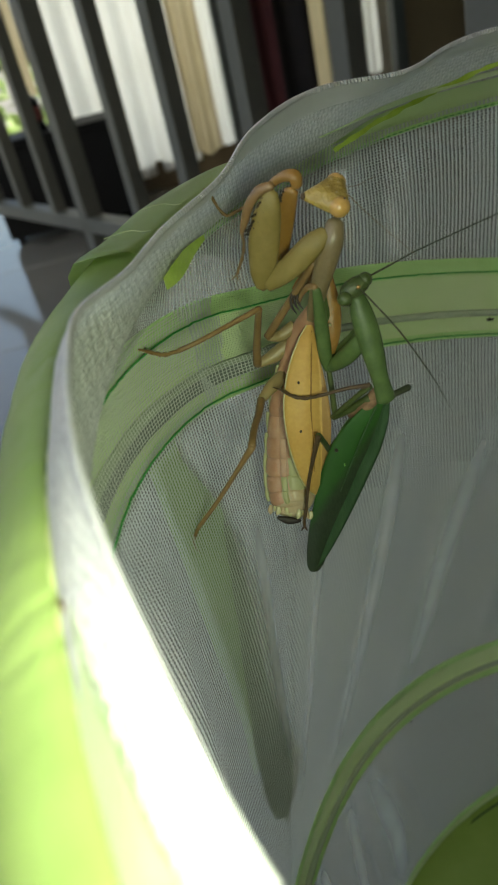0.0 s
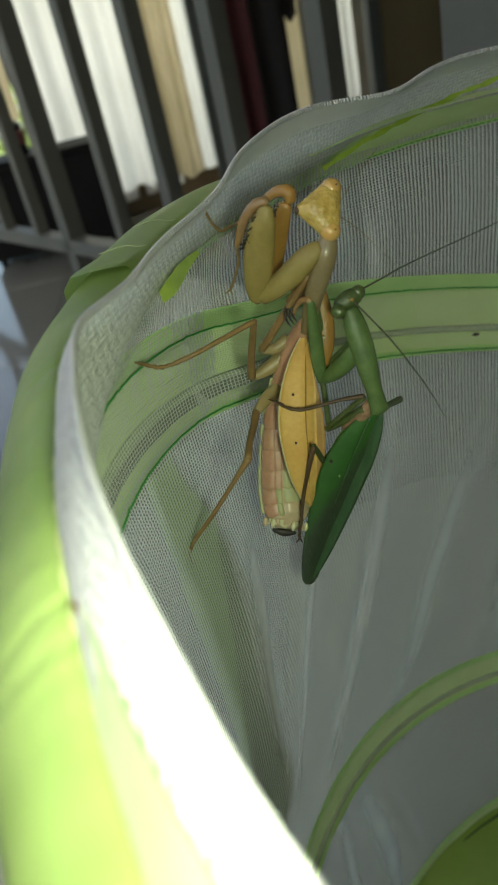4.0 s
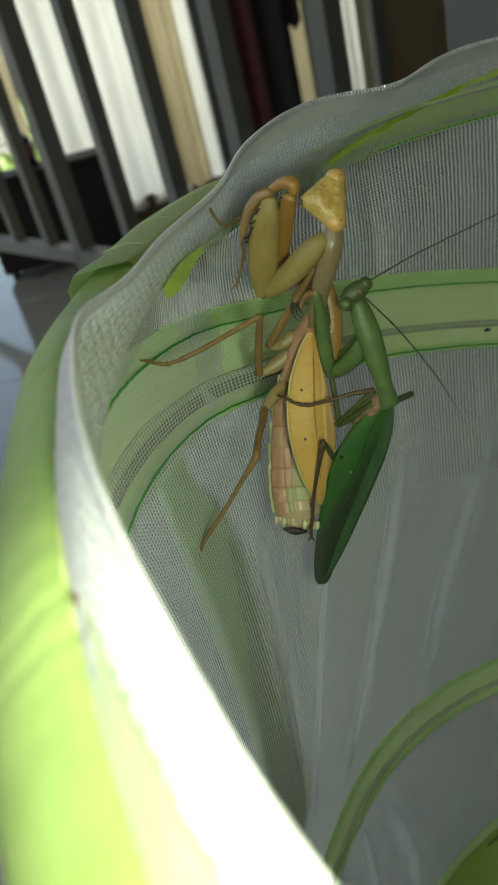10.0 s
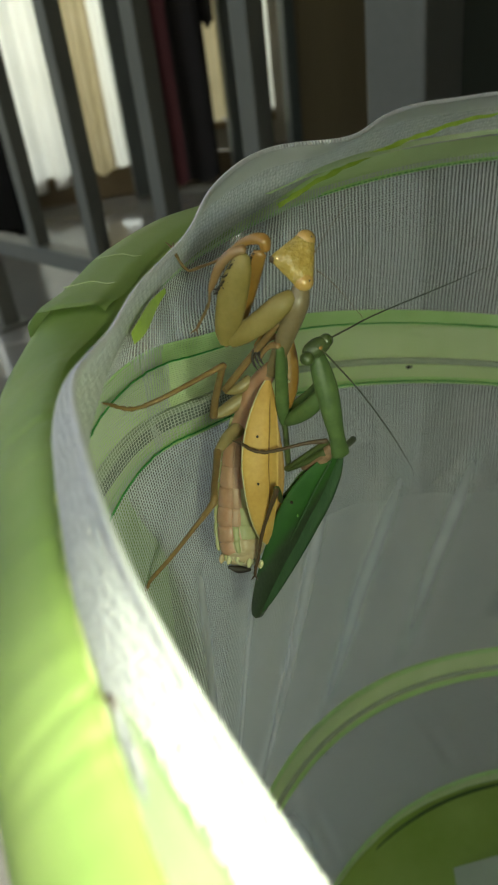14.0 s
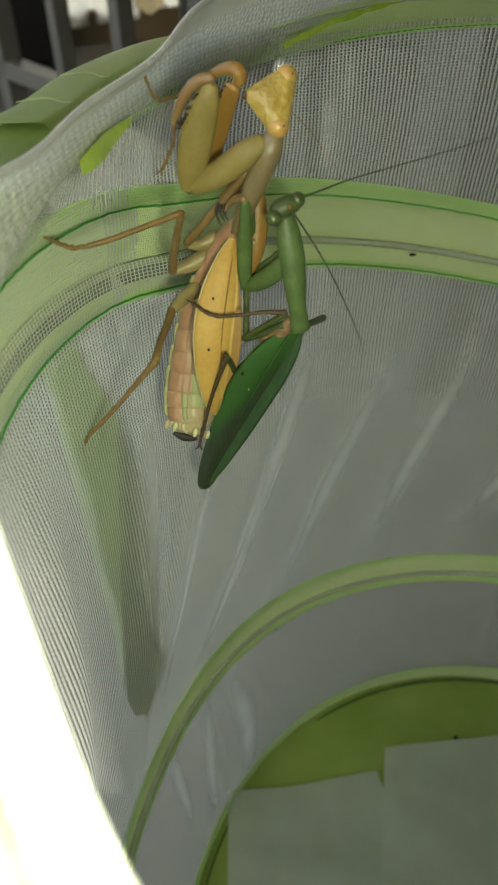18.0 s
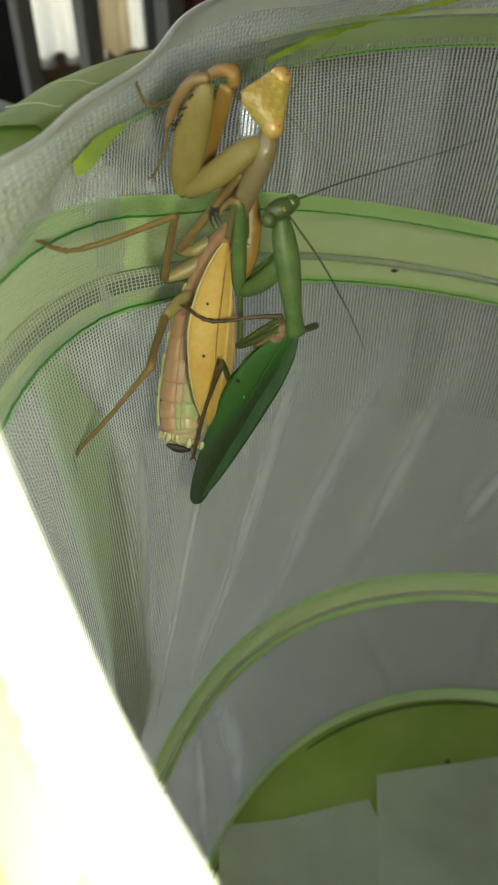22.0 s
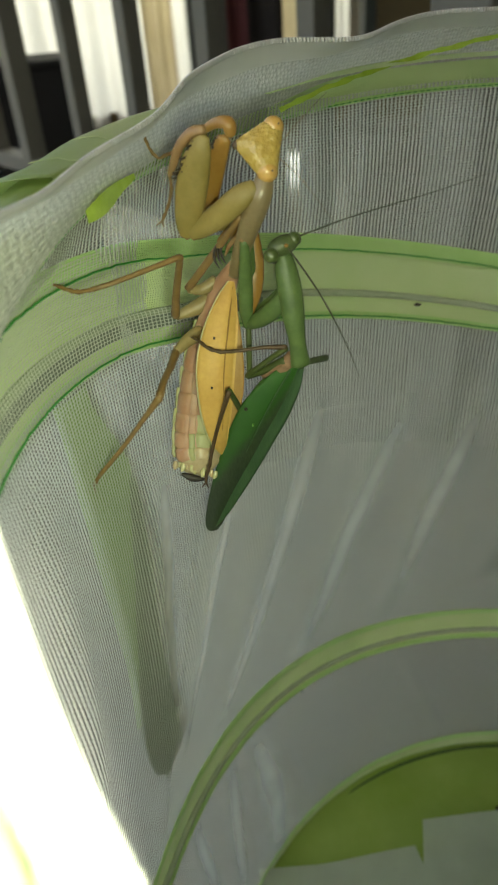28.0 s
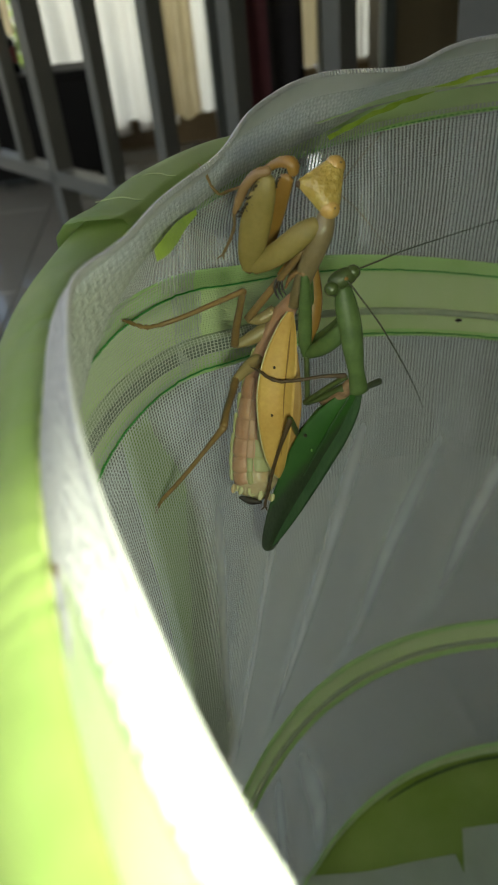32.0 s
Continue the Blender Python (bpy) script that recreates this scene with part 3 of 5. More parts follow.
    tagged(hedge, "sunlit green foliage outside the open doorway", "foliage", kind="stuff")
    tagged(ground, "grey ground far below the balcony", "ground", kind="structure")


# ---- curtains: pleated cloth hung from above ----
def curtain(name, x0, x1, y, z0, z1, pleat, depth, mat, label, hem=0.0):
    nx, nz = int((x1 - x0) / 0.004), 26
    verts, faces, uvs = [], [], []
    for j in range(nz + 1):
        for i in range(nx + 1):
            u = i / nx
            x = x0 + u * (x1 - x0)
            low = z0 + hem * math.sin(7 * u + 1)
            z = low + (z1 - low) * j / nz
            w = noise.noise((x * 9, z * 0.5, y))
            dy = depth * math.sin(2 * math.pi * (x / pleat + 0.35 * w)) + depth * 0.6 * w
            verts.append((x, y + dy, z))
            uvs.append((x * 1.4, z))
    for j in range(nz):
        for i in range(nx):
            a = j * (nx + 1) + i
            faces.append((a, a + 1, a + nx + 2, a + nx + 1))
    ob = new(name, from_data(name, verts, faces, uvs))
    ob.data.materials.append(mat)
    return tagged(ob, label, "curtain")


def build_room():
    curtain("curtain", -0.65, -0.565, 2.50, 0.36, 2.2, 0.05, 0.010, M_CREAM, "short pale curtain strip at the open doorway", 0.004)
    curtain("curtain", -0.545, -0.10, 2.46, 0.055, 2.2, 0.085, 0.014, M_CURTAIN, "white sheer pleated curtain glowing with daylight", 0.008)
    curtain("curtain", -0.115, -0.025, 2.43, 0.085, 2.2, 0.05, 0.012, M_CREAM, "cream curtain edge hanging beside the white one", 0.008)
    curtain("curtain", -0.030, 0.022, 2.445, 0.095, 2.2, 0.03, 0.005, M_CURTAIN, "narrow white curtain strip beside the cream one", 0.004)
    curtain("curtain", 0.30, 0.362, 2.44, 0.19, 2.2, 0.07, 0.008, M_CREAM, "short cream curtain strip lit from behind", 0.004)
    curtain("curtain", 0.476, 0.528, 2.44, 0.20, 2.2, 0.04, 0.006, M_CURTAIN, "narrow white curtain strip lit from behind", 0.004)
    # one hanging cloth: lit fold burgundy, unlit rest painted black
    for x0, x1, y, z0, mat, label in ((0.13, 0.205, 2.345, 0.03, M_BURGUNDY, "dark burgundy cloth hanging in heavy folds"), (0.19, 0.295, 2.325, 0.03, M_CLOTH_SHADE, "unlit part of the burgundy cloth, shade painted black"), (0.297, 0.335, 2.345, 0.462, M_CLOTH_SHADE, "short corner of the shaded cloth over the cream curtain")):
        cloth = curtain("hanging_cloth", x0, x1, y, z0, 2.0, 0.075, 0.012, mat, label, 0.01)
        cloth["category"] = "cloth"
    door = thing("room_door", (0, 0, 0), "dark brown wooden door behind the railing", "door")
    part("leaf", block(0.57, 1.05, 2.30, 2.345, 0.02, 2.1, 0.003), M_BROWN, door)
    part("jamb", block(0.535, 0.57, 2.29, 2.36, 0.0, 2.15, 0.003), M_FRAME, door, "grey metal jamb")
    part("jamb", block(1.05, 1.10, 2.29, 2.36, 0.0, 2.15, 0.003), M_FRAME, door, "grey metal jamb")
    part("panel", block(1.10, 2.9, 2.31, 2.35, 0.0, 2.15, 0.002), M_DARKWALL, door, "dark green painted side panel")
    for x0, x1 in ((0.02, 0.075), (0.085, 0.145), (0.362, 0.472)):
        post = thing("window_post", (0, 0, 0), "grey metal window post", "window post", "window posts")
        part("shaft", block(x0, x1, 2.40, 2.46, 0.0, 2.2, 0.004), M_FRAME, post)
    plinth = thing("plinth", (0, 0, 0), "dark wooden plinth under the window", "plinth")
    part("board", block(-0.545, 0.53, 2.47, 2.49, 0.0, 0.09, 0.004), M_SKIRT, plinth)
    chest = thing("low_cabinet", (0, 0, 0), "low black lacquered cabinet before the curtain", "cabinet")
    part("body", block(-0.715, -0.335, 2.12, 2.34, 0.02, 0.266, 0.006), M_BLACK, chest)
    part("top", block(-0.725, -0.325, 2.11, 2.35, 0.266, 0.284, 0.004), M_BLACK, chest)
    bottle = thing("bottle", (-0.55, 2.20, 0.284), "dark glass bottle with a dull red label", "bottle")
    part("body", limb([(0, 0, 1), (0, 0, 3), (0, 0, 70), (0, 0, 86), (0, 0, 96), (0, 0, 118)], [26, 28, 28, 24, 11, 10], sides=20, steps=3, face=(1, 0, 0)), M_BOTTLE, bottle)
    part("label", limb([(0, 0, 28), (0, 0, 40), (0, 0, 64)], [28.6, 28.6, 28.6], sides=20, steps=2, face=(1, 0, 0)), M_REDLABEL, bottle, "dull red paper label")
    for x in (-0.70, -0.36):
        part("foot", block(x, x + 0.02, 2.14, 2.16, 0.0, 0.02), M_BLACK, chest)


# ---- the railing, which runs obliquely past the cage ----
def build_railing():
    rail = thing("railing", (-0.366, 1.377, 0), "grey painted steel railing with upright square bars", "railing")
    rail.rotation_euler = (0, 0, math.atan2(-0.85, 0.53))
    bar = None
    for s, w in ((-0.67, 0.026), (-0.49, 0.026), (-0.31, 0.026), (-0.13, 0.026), (0.02, 0.036), (0.232, 0.026), (0.41, 0.026), (0.59, 0.026), (0.768, 0.026)):
        post = w > 0.03
        bm = block(-w / 2, w / 2, -w / 2, w / 2, 0.0 if post else 0.186, 1.06, 0.0025)
        ob = part("post" if post else "bar", bm, M_RAIL, rail)
        ob.location = (s, 0, 0)
        if post:
            pl = part("foot_plate", block(-0.034, 0.034, -0.034, 0.034, 0, 0.006, 0.002), M_RAIL, ob)
    end = part("post", block(-0.03, 0.03, -0.03, 0.03, 0, 1.06, 0.003), M_RAIL, rail)
    end.location = (0.965, 0, 0)
    part("bottom_rail", block(-0.85, 0.935, -0.018, 0.018, 0.160, 0.188, 0.002), M_RAIL, rail)
    part("top_rail", block(-0.85, 1.0, -0.025, 0.025, 1.06, 1.10, 0.004), M_RAIL, rail)


build_place()
build_room()
build_railing()

# ---- the insect cage: hoops joined by net ----
HOOP_R = 0.1782
HOOPS = [  # centre and axis of the four wire hoops, top to bottom; the soft cage leans and twists
    (Vector((0.0, 0.0, 0.4017)), Vector((0.0610, -0.1611, 0.9851))),
    (Vector((-0.0042, 0.0024, 0.3552)), Vector((0.2627, 0.0850, 0.9611))),
    (Vector((-0.0199, 0.0006, 0.1926)), Vector((0.0672, 0.3265, 0.9428))),
    (Vector((0.0060, 0.0020, 0.0125)), Vector((-0.0300, 0.0300, 0.9990))),
]
OVAL = [(0, 0), (0, 0), (-0.0163, 0.0127), (0, 0)]      # how far each hoop is bent out of round


def on_hoop(k, deg, dr=0.0, h=0.0):
    c, n = HOOPS[k]
    n = n.normalized()
    u = Vector((1, 0, 0))
    u = (u - n * u.dot(n)).normalized()
    v = n.cross(u)
    a = radians(deg)
    dr += OVAL[k][0] * math.cos(2 * a) + OVAL[k][1] * math.sin(2 * a)
    return c + n * h + (HOOP_R + dr) * (math.cos(a) * u + math.sin(a) * v)


def bell(x, at, wide):
    return math.exp(-((x - at) / wide) ** 2 / 2)


def net_tier(name, k0, h0, k1, h1, rows, folds, sag, parent, label="", mat=None):
    """Net between two hoops, with pinched creases (degree at top, degree at bottom, start, end, depth, half width in degrees)."""
    step = 0.4
    cols = int(360 / step)
    verts, faces, uvs = [], [], []
    for j in range(rows + 1):
        s = j / rows
        for i in range(cols + 1):
            deg = i * step
            a, b = on_hoop(k0, deg, -0.0070 * inner(deg) if k0 == 0 else 0, h0 * (1 - inner(deg)) if k0 == 0 else h0), on_hoop(k1, deg, 0, h1)
            p = a.lerp(b, s)
            c = HOOPS[k0][0].lerp(HOOPS[k1][0], s)
            inward = Vector((c.x - p.x, c.y - p.y, 0)).normalized()
            d = (sag - (0.0045 * inner(deg) if k0 == 0 else 0)) * math.sin(math.pi * s)
            d += 0.0025 * math.sin(math.pi * s) * noise.noise((math.cos(radians(deg)) * 3, math.sin(radians(deg)) * 3, s * 2))
            for top, low, s0, s1, deep, wide in folds:
                t = (s - s0) / (s1 - s0)
                if 0 <= t <= 1:
                    d += deep * math.sin(math.pi * min(max(t, 0), 1)) ** 0.7 * bell(deg, top + (low - top) * t, wide)
            verts.append(p + inward * d)
            uvs.append((radians(deg) * HOOP_R, s * (a - b).length))
    for j in range(rows):
        for i in range(cols):
            q = j * (cols + 1) + i
            # over the middle band's left the lap replaces this net, keeping its shade off
            v = (j + 0.5) / rows * uvs[-1 - cols + i][1]
            if 151 < i * step < 183 and ((k0 == 0 and uvs[-1 - cols + i][1] - v < 0.0165) or (k0 == 1 and v < 0.0118)):
                continue
            faces.append((q, q + 1, q + cols + 2, q + cols + 1))
    return part(name, from_data(name, verts, faces, uvs), mat or M_NET, parent, label)


def crease(path, wide, k0, k1, parent):
    """A soft pinch in the net between two hoops, along (degree, fall) points."""
    rows = spline(path, 8)
    verts, faces, uvs, cols = [], [], [], 6
    for j, (deg, s) in enumerate(rows):
        for i in range(cols + 1):
            t = 2 * i / cols - 1
            d = deg + t * math.degrees(wide / HOOP_R) * 1.75
            p = on_hoop(k0, d).lerp(on_hoop(k1, d), s)
            inward = Vector((-p.x, -p.y, 0)).normalized()
            verts.append(p + inward * (0.0058 * math.sin(math.pi * s) + 0.0022 + 0.0006 * math.cos(t * math.pi / 2)))
            uvs.append((i / cols, j / (len(rows) - 1)))
    for j in range(len(rows) - 1):
        for i in range(cols):
            q = j * (cols + 1) + i
            faces.append((q, q + 1, q + cols + 2, q + cols + 1))
    return part("net_crease_or_sheen", from_data("net_crease_or_sheen", verts, faces, uvs), M_CREASE if wide < 0.006 else M_CREASE_SOFT, parent, "soft pale crease or painted sheen in the slack net")


def net_point(k0, k1, deg, s):
    """A place on the slack net between two hoops, before its folds."""
    a, b = on_hoop(k0, deg, -0.0070 * inner(deg) if k0 == 0 else 0, -0.006 * (1 - inner(deg)) if k0 == 0 else 0), on_hoop(k1, deg, 0, 0.004 if k1 == 3 else 0)
    p, c = a.lerp(b, s), HOOPS[k0][0].lerp(HOOPS[k1][0], s)
    inward = Vector((c.x - p.x, c.y - p.y, 0)).normalized()
    return p + inward * (0.001, 0.004, 0.002)[k0] * math.sin(math.pi * s), -inward, (a - b).length


def at_band(k, deg, dr=0.0, h=0.0):
    """A place on the band of a hoop; the middle band follows the net below its hoop."""
    if k != 1 or h > 0:
        return on_hoop(k, deg, dr, h)
    run = net_point(k, k + 1, deg, 0.5)[2]
    p, out, _ = net_point(k, k + 1, deg, -h / run)
    return p + out * dr


def strip(name, k, profile, mat, parent, deg0=0.0, deg1=360.0, step=1.0, label="", ripple=0.0, seed=0, edge=None):
    """A cloth band that follows a hoop; profile: rows of (outward, upward) metres across it."""
    cols = int(round((deg1 - deg0) / step))
    verts, faces, uvs = [], [], []
    rows = len(profile)
    run = [0.0]
    for (r0, h0), (r1, h1) in zip(profile, profile[1:]):
        run.append(run[-1] + max(math.hypot(r1 - r0, h1 - h0), 0.0021))
    for i in range(cols + 1):
        deg = deg0 + (deg1 - deg0) * i / cols
        for j, (r, h) in enumerate(profile):
            if edge:
                r, h = edge(deg, j, r, h)
            w = ripple * noise.noise((deg * 0.23 + seed, h * 120, seed))
            verts.append(at_band(k, deg, r + w, h))
            uvs.append((radians(deg) * HOOP_R, run[j]))
    for i in range(cols):
        for j in range(rows - 1):
            q = i * rows + j
            faces.append((q, q + 1, q + rows + 1, q + rows))
    return part(name, from_data(name, verts, faces, uvs), mat, parent, label)


def ring_line(name, k, r, h, thick, mat, parent, deg0=0, deg1=360, step=1.5, label="", dash=None, wave=None, shift=None):
    """A thread or wire that follows a hoop; dash: (degrees on, degrees off)."""
    def at(deg):
        hh = h + (wave(deg) if wave else 0)
        return at_band(k, deg, r + (shift(deg) if shift else 0), hh)
    if not dash:
        pts = [at(deg0 + (deg1 - deg0) * i / int((deg1 - deg0) / step)) for i in range(int((deg1 - deg0) / step) + 1)]
        return part(name, limb(pts, [thick] * len(pts), sides=6, steps=1, unit=1.0, face=(0.01, 0.02, 1)), mat, parent, label)
    deg = deg0
    verts, faces = [], []
    while deg < deg1:
        a, b = at(deg), at(min(deg + dash[0], deg1))
        mid = (a + b) / 2
        out = Vector((mid.x, mid.y, 0)).normalized()
        up = Vector((0, 0, 1))
        base = len(verts)
        for p, w in ((a, 0.4), (mid - out * 0.0, 1.0), (b, 0.4)):
            for ox, oz in ((-1, 0), (0, 1), (1, 0), (0, -1)):
                verts.append(p + out * ox * thick * w + up * oz * thick * w)
        for s in range(2):
            for q in range(4):
                q2 = (q + 1) % 4
                faces.append((base + s * 4 + q, base + s * 4 + q2, base + s * 4 + 4 + q2, base + s * 4 + 4 + q))
        deg += dash[0] + dash[1]
    return part(name, from_data(name, verts, faces), mat, parent, label, kind="stuff")


def zip_reach(deg):
    """How far the zip's edge leans in from the hoop."""
    d = -0.0130 - 0.0080 * bell(deg, 119, 4.5) + 0.0052 * bell(deg, 174, 6) + 0.0012 * bell(deg, 188, 6) - 0.0030 * bell(deg, 148, 6) + 0.0022 * bell(deg, 131, 6)
    return d + 0.0012 * noise.noise((deg * 0.11, 4.0, 1.0))


def zip_height(deg):
    return 0.0185 + 0.0010 * noise.noise((deg * 0.09, 9.0, 3.0)) - 0.0015 * bell(deg, 119, 5) + 0.0035 * bell(deg, 184, 10) - 0.0040 / (1 + math.exp(-(deg - 145.5) / 1.6)) / (1 + math.exp((deg - 171) / 2.5))


def inner(deg):
    """1 where the zip tape hangs free inside the hoop, 0 where it is sewn to it."""
    return 1 / (1 + math.exp(-(deg - 121) / 2.5)) / (1 + math.exp((deg - 300) / 6.0))


def lifted(deg, j, r, h):
    """The top band is squeezed flat on the far side and rides full on the near side."""
    k = 1 / (1 + math.exp(-(deg - 163) / 2.5))
    h += 0.0003 * noise.noise((deg * 0.8, j * 0.1, 5.0)) * k
    # short sharp puckers that run in from the sewn edge
    pucker = max(0.0, 1 - abs(noise.noise((deg * 0.5, j * 0.12, 7.0))) * 9) * min(1.0, max(0.0, 2.5 * noise.noise((deg * 0.17, 3.0, 1.0))))
    h -= 0.0015 * pucker * k * max(0.05, 1 - j / 4.0)
    tuck = 0.0004 * k / (1 + math.exp(-(deg - 191) / 3.0)) if r < -0.002 else 0.0
    out = 1 / (1 + math.exp(-(deg - 134) / 1.5))
    full = 1 / (1 + math.exp(-(deg - 171) / 2.5))
    wide = (0.6 + 0.80 * out) * (1 - full) + full if r > 0 else 1.0
    if r < -0.002 and deg > 128:
        r = -0.0043 + 0.15 * (r + 0.0043) + 0.0024 * bell(deg, 164, 5)
    rise = 0.003 + 0.0042 * k * max(0.0, 1 - max(r, 0.0) / 0.008)
    # the far left of the band is pushed up, most of all under the end of its lap
    push = 0.0012 / (1 + math.exp(-(deg - 139) / 2.5)) * (1 - full) + 0.0009 * bell(deg, 153, 5)
    # past its gathered stretch the band's inner rim sinks below the tape
    h -= 0.0024 / (1 + math.exp(-(deg - 192) / 1.6)) * max(0.0, 1 - max(r, 0.0) / 0.006)
    return r * wide + tuck, (h * 0.5 + 0.001) * (1 - k) + (h + rise) * k + (push if r > -0.002 else push * 0.3)


def lap_edge(deg, j, r, h):
    """The lap lies on the band and stands proud, crinkled, at its end."""
    r, h = lifted(deg, j, r, h)
    proud = 0.0009 * bell(deg, 156.2, 1.2) * (1 + 0.8 * noise.noise((deg * 0.9, r * 500, 2.0)))
    return r + (proud if r > 0.003 else 0), h + proud + 0.0004


def sewn_inside(deg):
    """How far the middle band is sewn inside the line of its hoop."""
    return 0.0002 - 0.0057 / (1 + math.exp((deg - 146) / 2.0)) / (1 + math.exp((20 - deg) / 3.0))


def inside(deg, j, r, h):
    return r + sewn_inside(deg), h


def within(deg, j, r, h):
    return r - 0.0050, h


def tape_edge(deg, j, r, h):
    t = j / 8
    k = inner(deg)
    near = 1 / (1 + math.exp(-(deg - 164) / 3.0))
    # foot inside the hoop, then a bend over the band, then up to the zip
    h0, r0 = 0.001 - 0.002 * k, -0.0022 - 0.0046 * k
    zr, zh = zip_reach(deg), zip_height(deg)
    rb, hb = r0 + (zr - r0) * 0.16, h0 + (zh - h0) * 0.25
    rb, hb = rb + (-0.0049 - rb) * near, hb + (0.0130 - hb) * near
    rb -= 0.0022 * bell(deg, 164, 4)
    bow = 0.0008 * math.sin(math.pi * t) * noise.noise((deg * 0.16, t * 1.5, 2.0))
    bow += 0.0022 * math.sin(math.pi * t) * bell(deg, 168, 6)
    if t < 0.25:
        return r0 + (rb - r0) * t / 0.25, h0 + (hb - h0) * t / 0.25
    t = (t - 0.25) / 0.75
    return rb + (zr - rb) * t ** 1.4 + bow, hb + (zh - hb) * t


def build_cage():
    cage = thing("insect_cage", (0, 0, 0), "white net insect cage with lime green hoops, zip open", "insect cage")
    # soft creases of the slack net: (degree, fall from the middle hoop to the lower one)
    creases = [([(135.0, 0.34), (138.9, 0.44), (142.9, 0.535), (146.7, 0.64), (151.0, 0.73), (155.2, 0.83)], 0.0034),
               ([(116.0, 0.20), (118.6, 0.31), (122.5, 0.46), (126.8, 0.60), (131.8, 0.735), (137.0, 0.835), (142.0, 0.91)], 0.0056),
               ([(98.0, 0.14), (101.5, 0.28), (105.0, 0.41), (108.0, 0.52), (110.6, 0.62), (113.2, 0.76), (116.6, 0.88), (119.5, 0.97)], 0.0072),
               ([(86.0, 0.14), (88.9, 0.29), (90.8, 0.40), (93.6, 0.55), (96.0, 0.74), (98.4, 0.92)], 0.0061),
               ([(71.5, 0.38), (74.8, 0.52), (77.5, 0.65), (80.5, 0.80)], 0.0061),
               # no crease: bright sheen along the seam, painted as pale net
               ([(150.6, 0.24), (151.8, 0.31), (153.2, 0.40), (155.1, 0.49), (156.3, 0.61), (156.8, 0.72)], 0.0042)]
    low_folds = [(path[0][0], path[-1][0], path[0][1], path[-1][1], 0.0030, 2.6) for path, w in creases]
    low_folds += [(172, 186, 0.1, 0.95, 0.003, 2.6), (205, 222, 0.1, 0.9, 0.004, 2.4), (240, 262, 0.1, 0.9, 0.004, 2.4), (290, 318, 0.1, 0.9, 0.004, 2.4), (335, 355, 0.1, 0.9, 0.004, 2.4)]
    for path, w in creases:
        crease(path, w, 1, 2, cage)
    for path, w in (([(133.0, 0.05), (132.9, 0.20), (132.8, 0.42), (134.6, 0.70), (136.0, 0.95)], 0.0105), ([(140.0, 0.05), (143.0, 0.20), (147.0, 0.44), (149.0, 0.75)], 0.0074), ([(155.0, 0.05), (156.0, 0.20), (157.0, 0.50)], 0.0062)):
        crease(path, w, 2, 3, cage)
    net_tier("net_wall", 0, -0.006, 1, 0.0, 30, [(124, 120, 0.0, 0.9, 0.0008, 4.0), (148, 150, 0.1, 1.0, 0.003, 3.0)], 0.001, cage)
    net_tier("net_wall", 1, 0.0, 2, 0.0, 110, low_folds, 0.004, cage, mat=M_NET_LOW)
    net_tier("net_wall", 2, 0.0, 3, 0.004, 20, [(140, 143, 0.1, 0.95, 0.004, 1.3), (126, 124, 0.2, 0.9, 0.003, 1.0), (95, 90, 0.1, 0.9, 0.003, 1.0), (70, 74, 0.1, 0.9, 0.003, 1.0)], 0.002, cage)
    # bands round the hoops
    top = [(-0.0088, 0.0056), (-0.0050, 0.0058), (-0.0010, 0.0050), (0.0040, 0.0026), (0.0080, -0.0008), (0.0103, -0.006), (0.0106, -0.011), (0.0085, -0.0160), (0.0040, -0.0195), (0.0006, -0.020)]
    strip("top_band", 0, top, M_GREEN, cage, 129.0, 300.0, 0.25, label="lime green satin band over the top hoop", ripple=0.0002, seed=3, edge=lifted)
    # far stretch of the same band takes the paler cloth
    strip("top_band", 0, top, M_BAND, cage, -60.0, 129.0, 0.75, label="paler far stretch of the lime band over the top hoop", ripple=0.0006, seed=3, edge=lifted)
    strip("band_lap", 0, [(-0.0050, 0.0064), (-0.0018, 0.0064), (0.0006, 0.0052), (0.0052, 0.0034), (0.0088, 0.0004), (0.0110, -0.006), (0.0112, -0.012), (0.0090, -0.0170), (0.0045, -0.0206)],
          M_GREEN, cage, 118, 156.7, 0.5, label="overlapping end of the green band with pale stitches", ripple=0.0008, seed=8, edge=lap_edge)
    for deg in (147.0, 152.4):
        pts = [on_hoop(0, deg + 0.25 * math.sin(2.2 * j), *lap_edge(deg, j, r, h + 0.0003)) for j, (r, h) in enumerate([(-0.0012, 0.0060), (0.0006, 0.0056), (0.0034, 0.0046), (0.0060, 0.0034), (0.0088, 0.0008)])]
        part("stitching", limb(pts, [0.0001] * 5, sides=6, steps=4, unit=1.0), M_PALE_STITCH, cage, "pale thread across the band")
    strip("middle_band", 1, [(0.0012, 0.0176), (0.0022, 0.010), (0.0030, 0.002), (0.0028, -0.0045), (0.0022, -0.009), (0.0012, -0.0140)], M_BAND, cage, label="pale lime green band round the middle hoop", ripple=0.0006, seed=5, edge=inside)
    strip("lower_band", 2, [(0.0012, 0.0096), (0.0022, 0.004), (0.0026, 0.0), (0.0022, -0.004), (0.0012, -0.0096)], M_BAND, cage, label="pale lime green band round the lower hoop", ripple=0.0004, seed=6, edge=within)
    strip("base_band", 3, [(0.0012, 0.0155), (0.0022, 0.005), (0.0024, 0.0), (0.0012, -0.008)], M_BAND, cage, label="lime green band round the base hoop", ripple=0.0004, seed=7, edge=within)
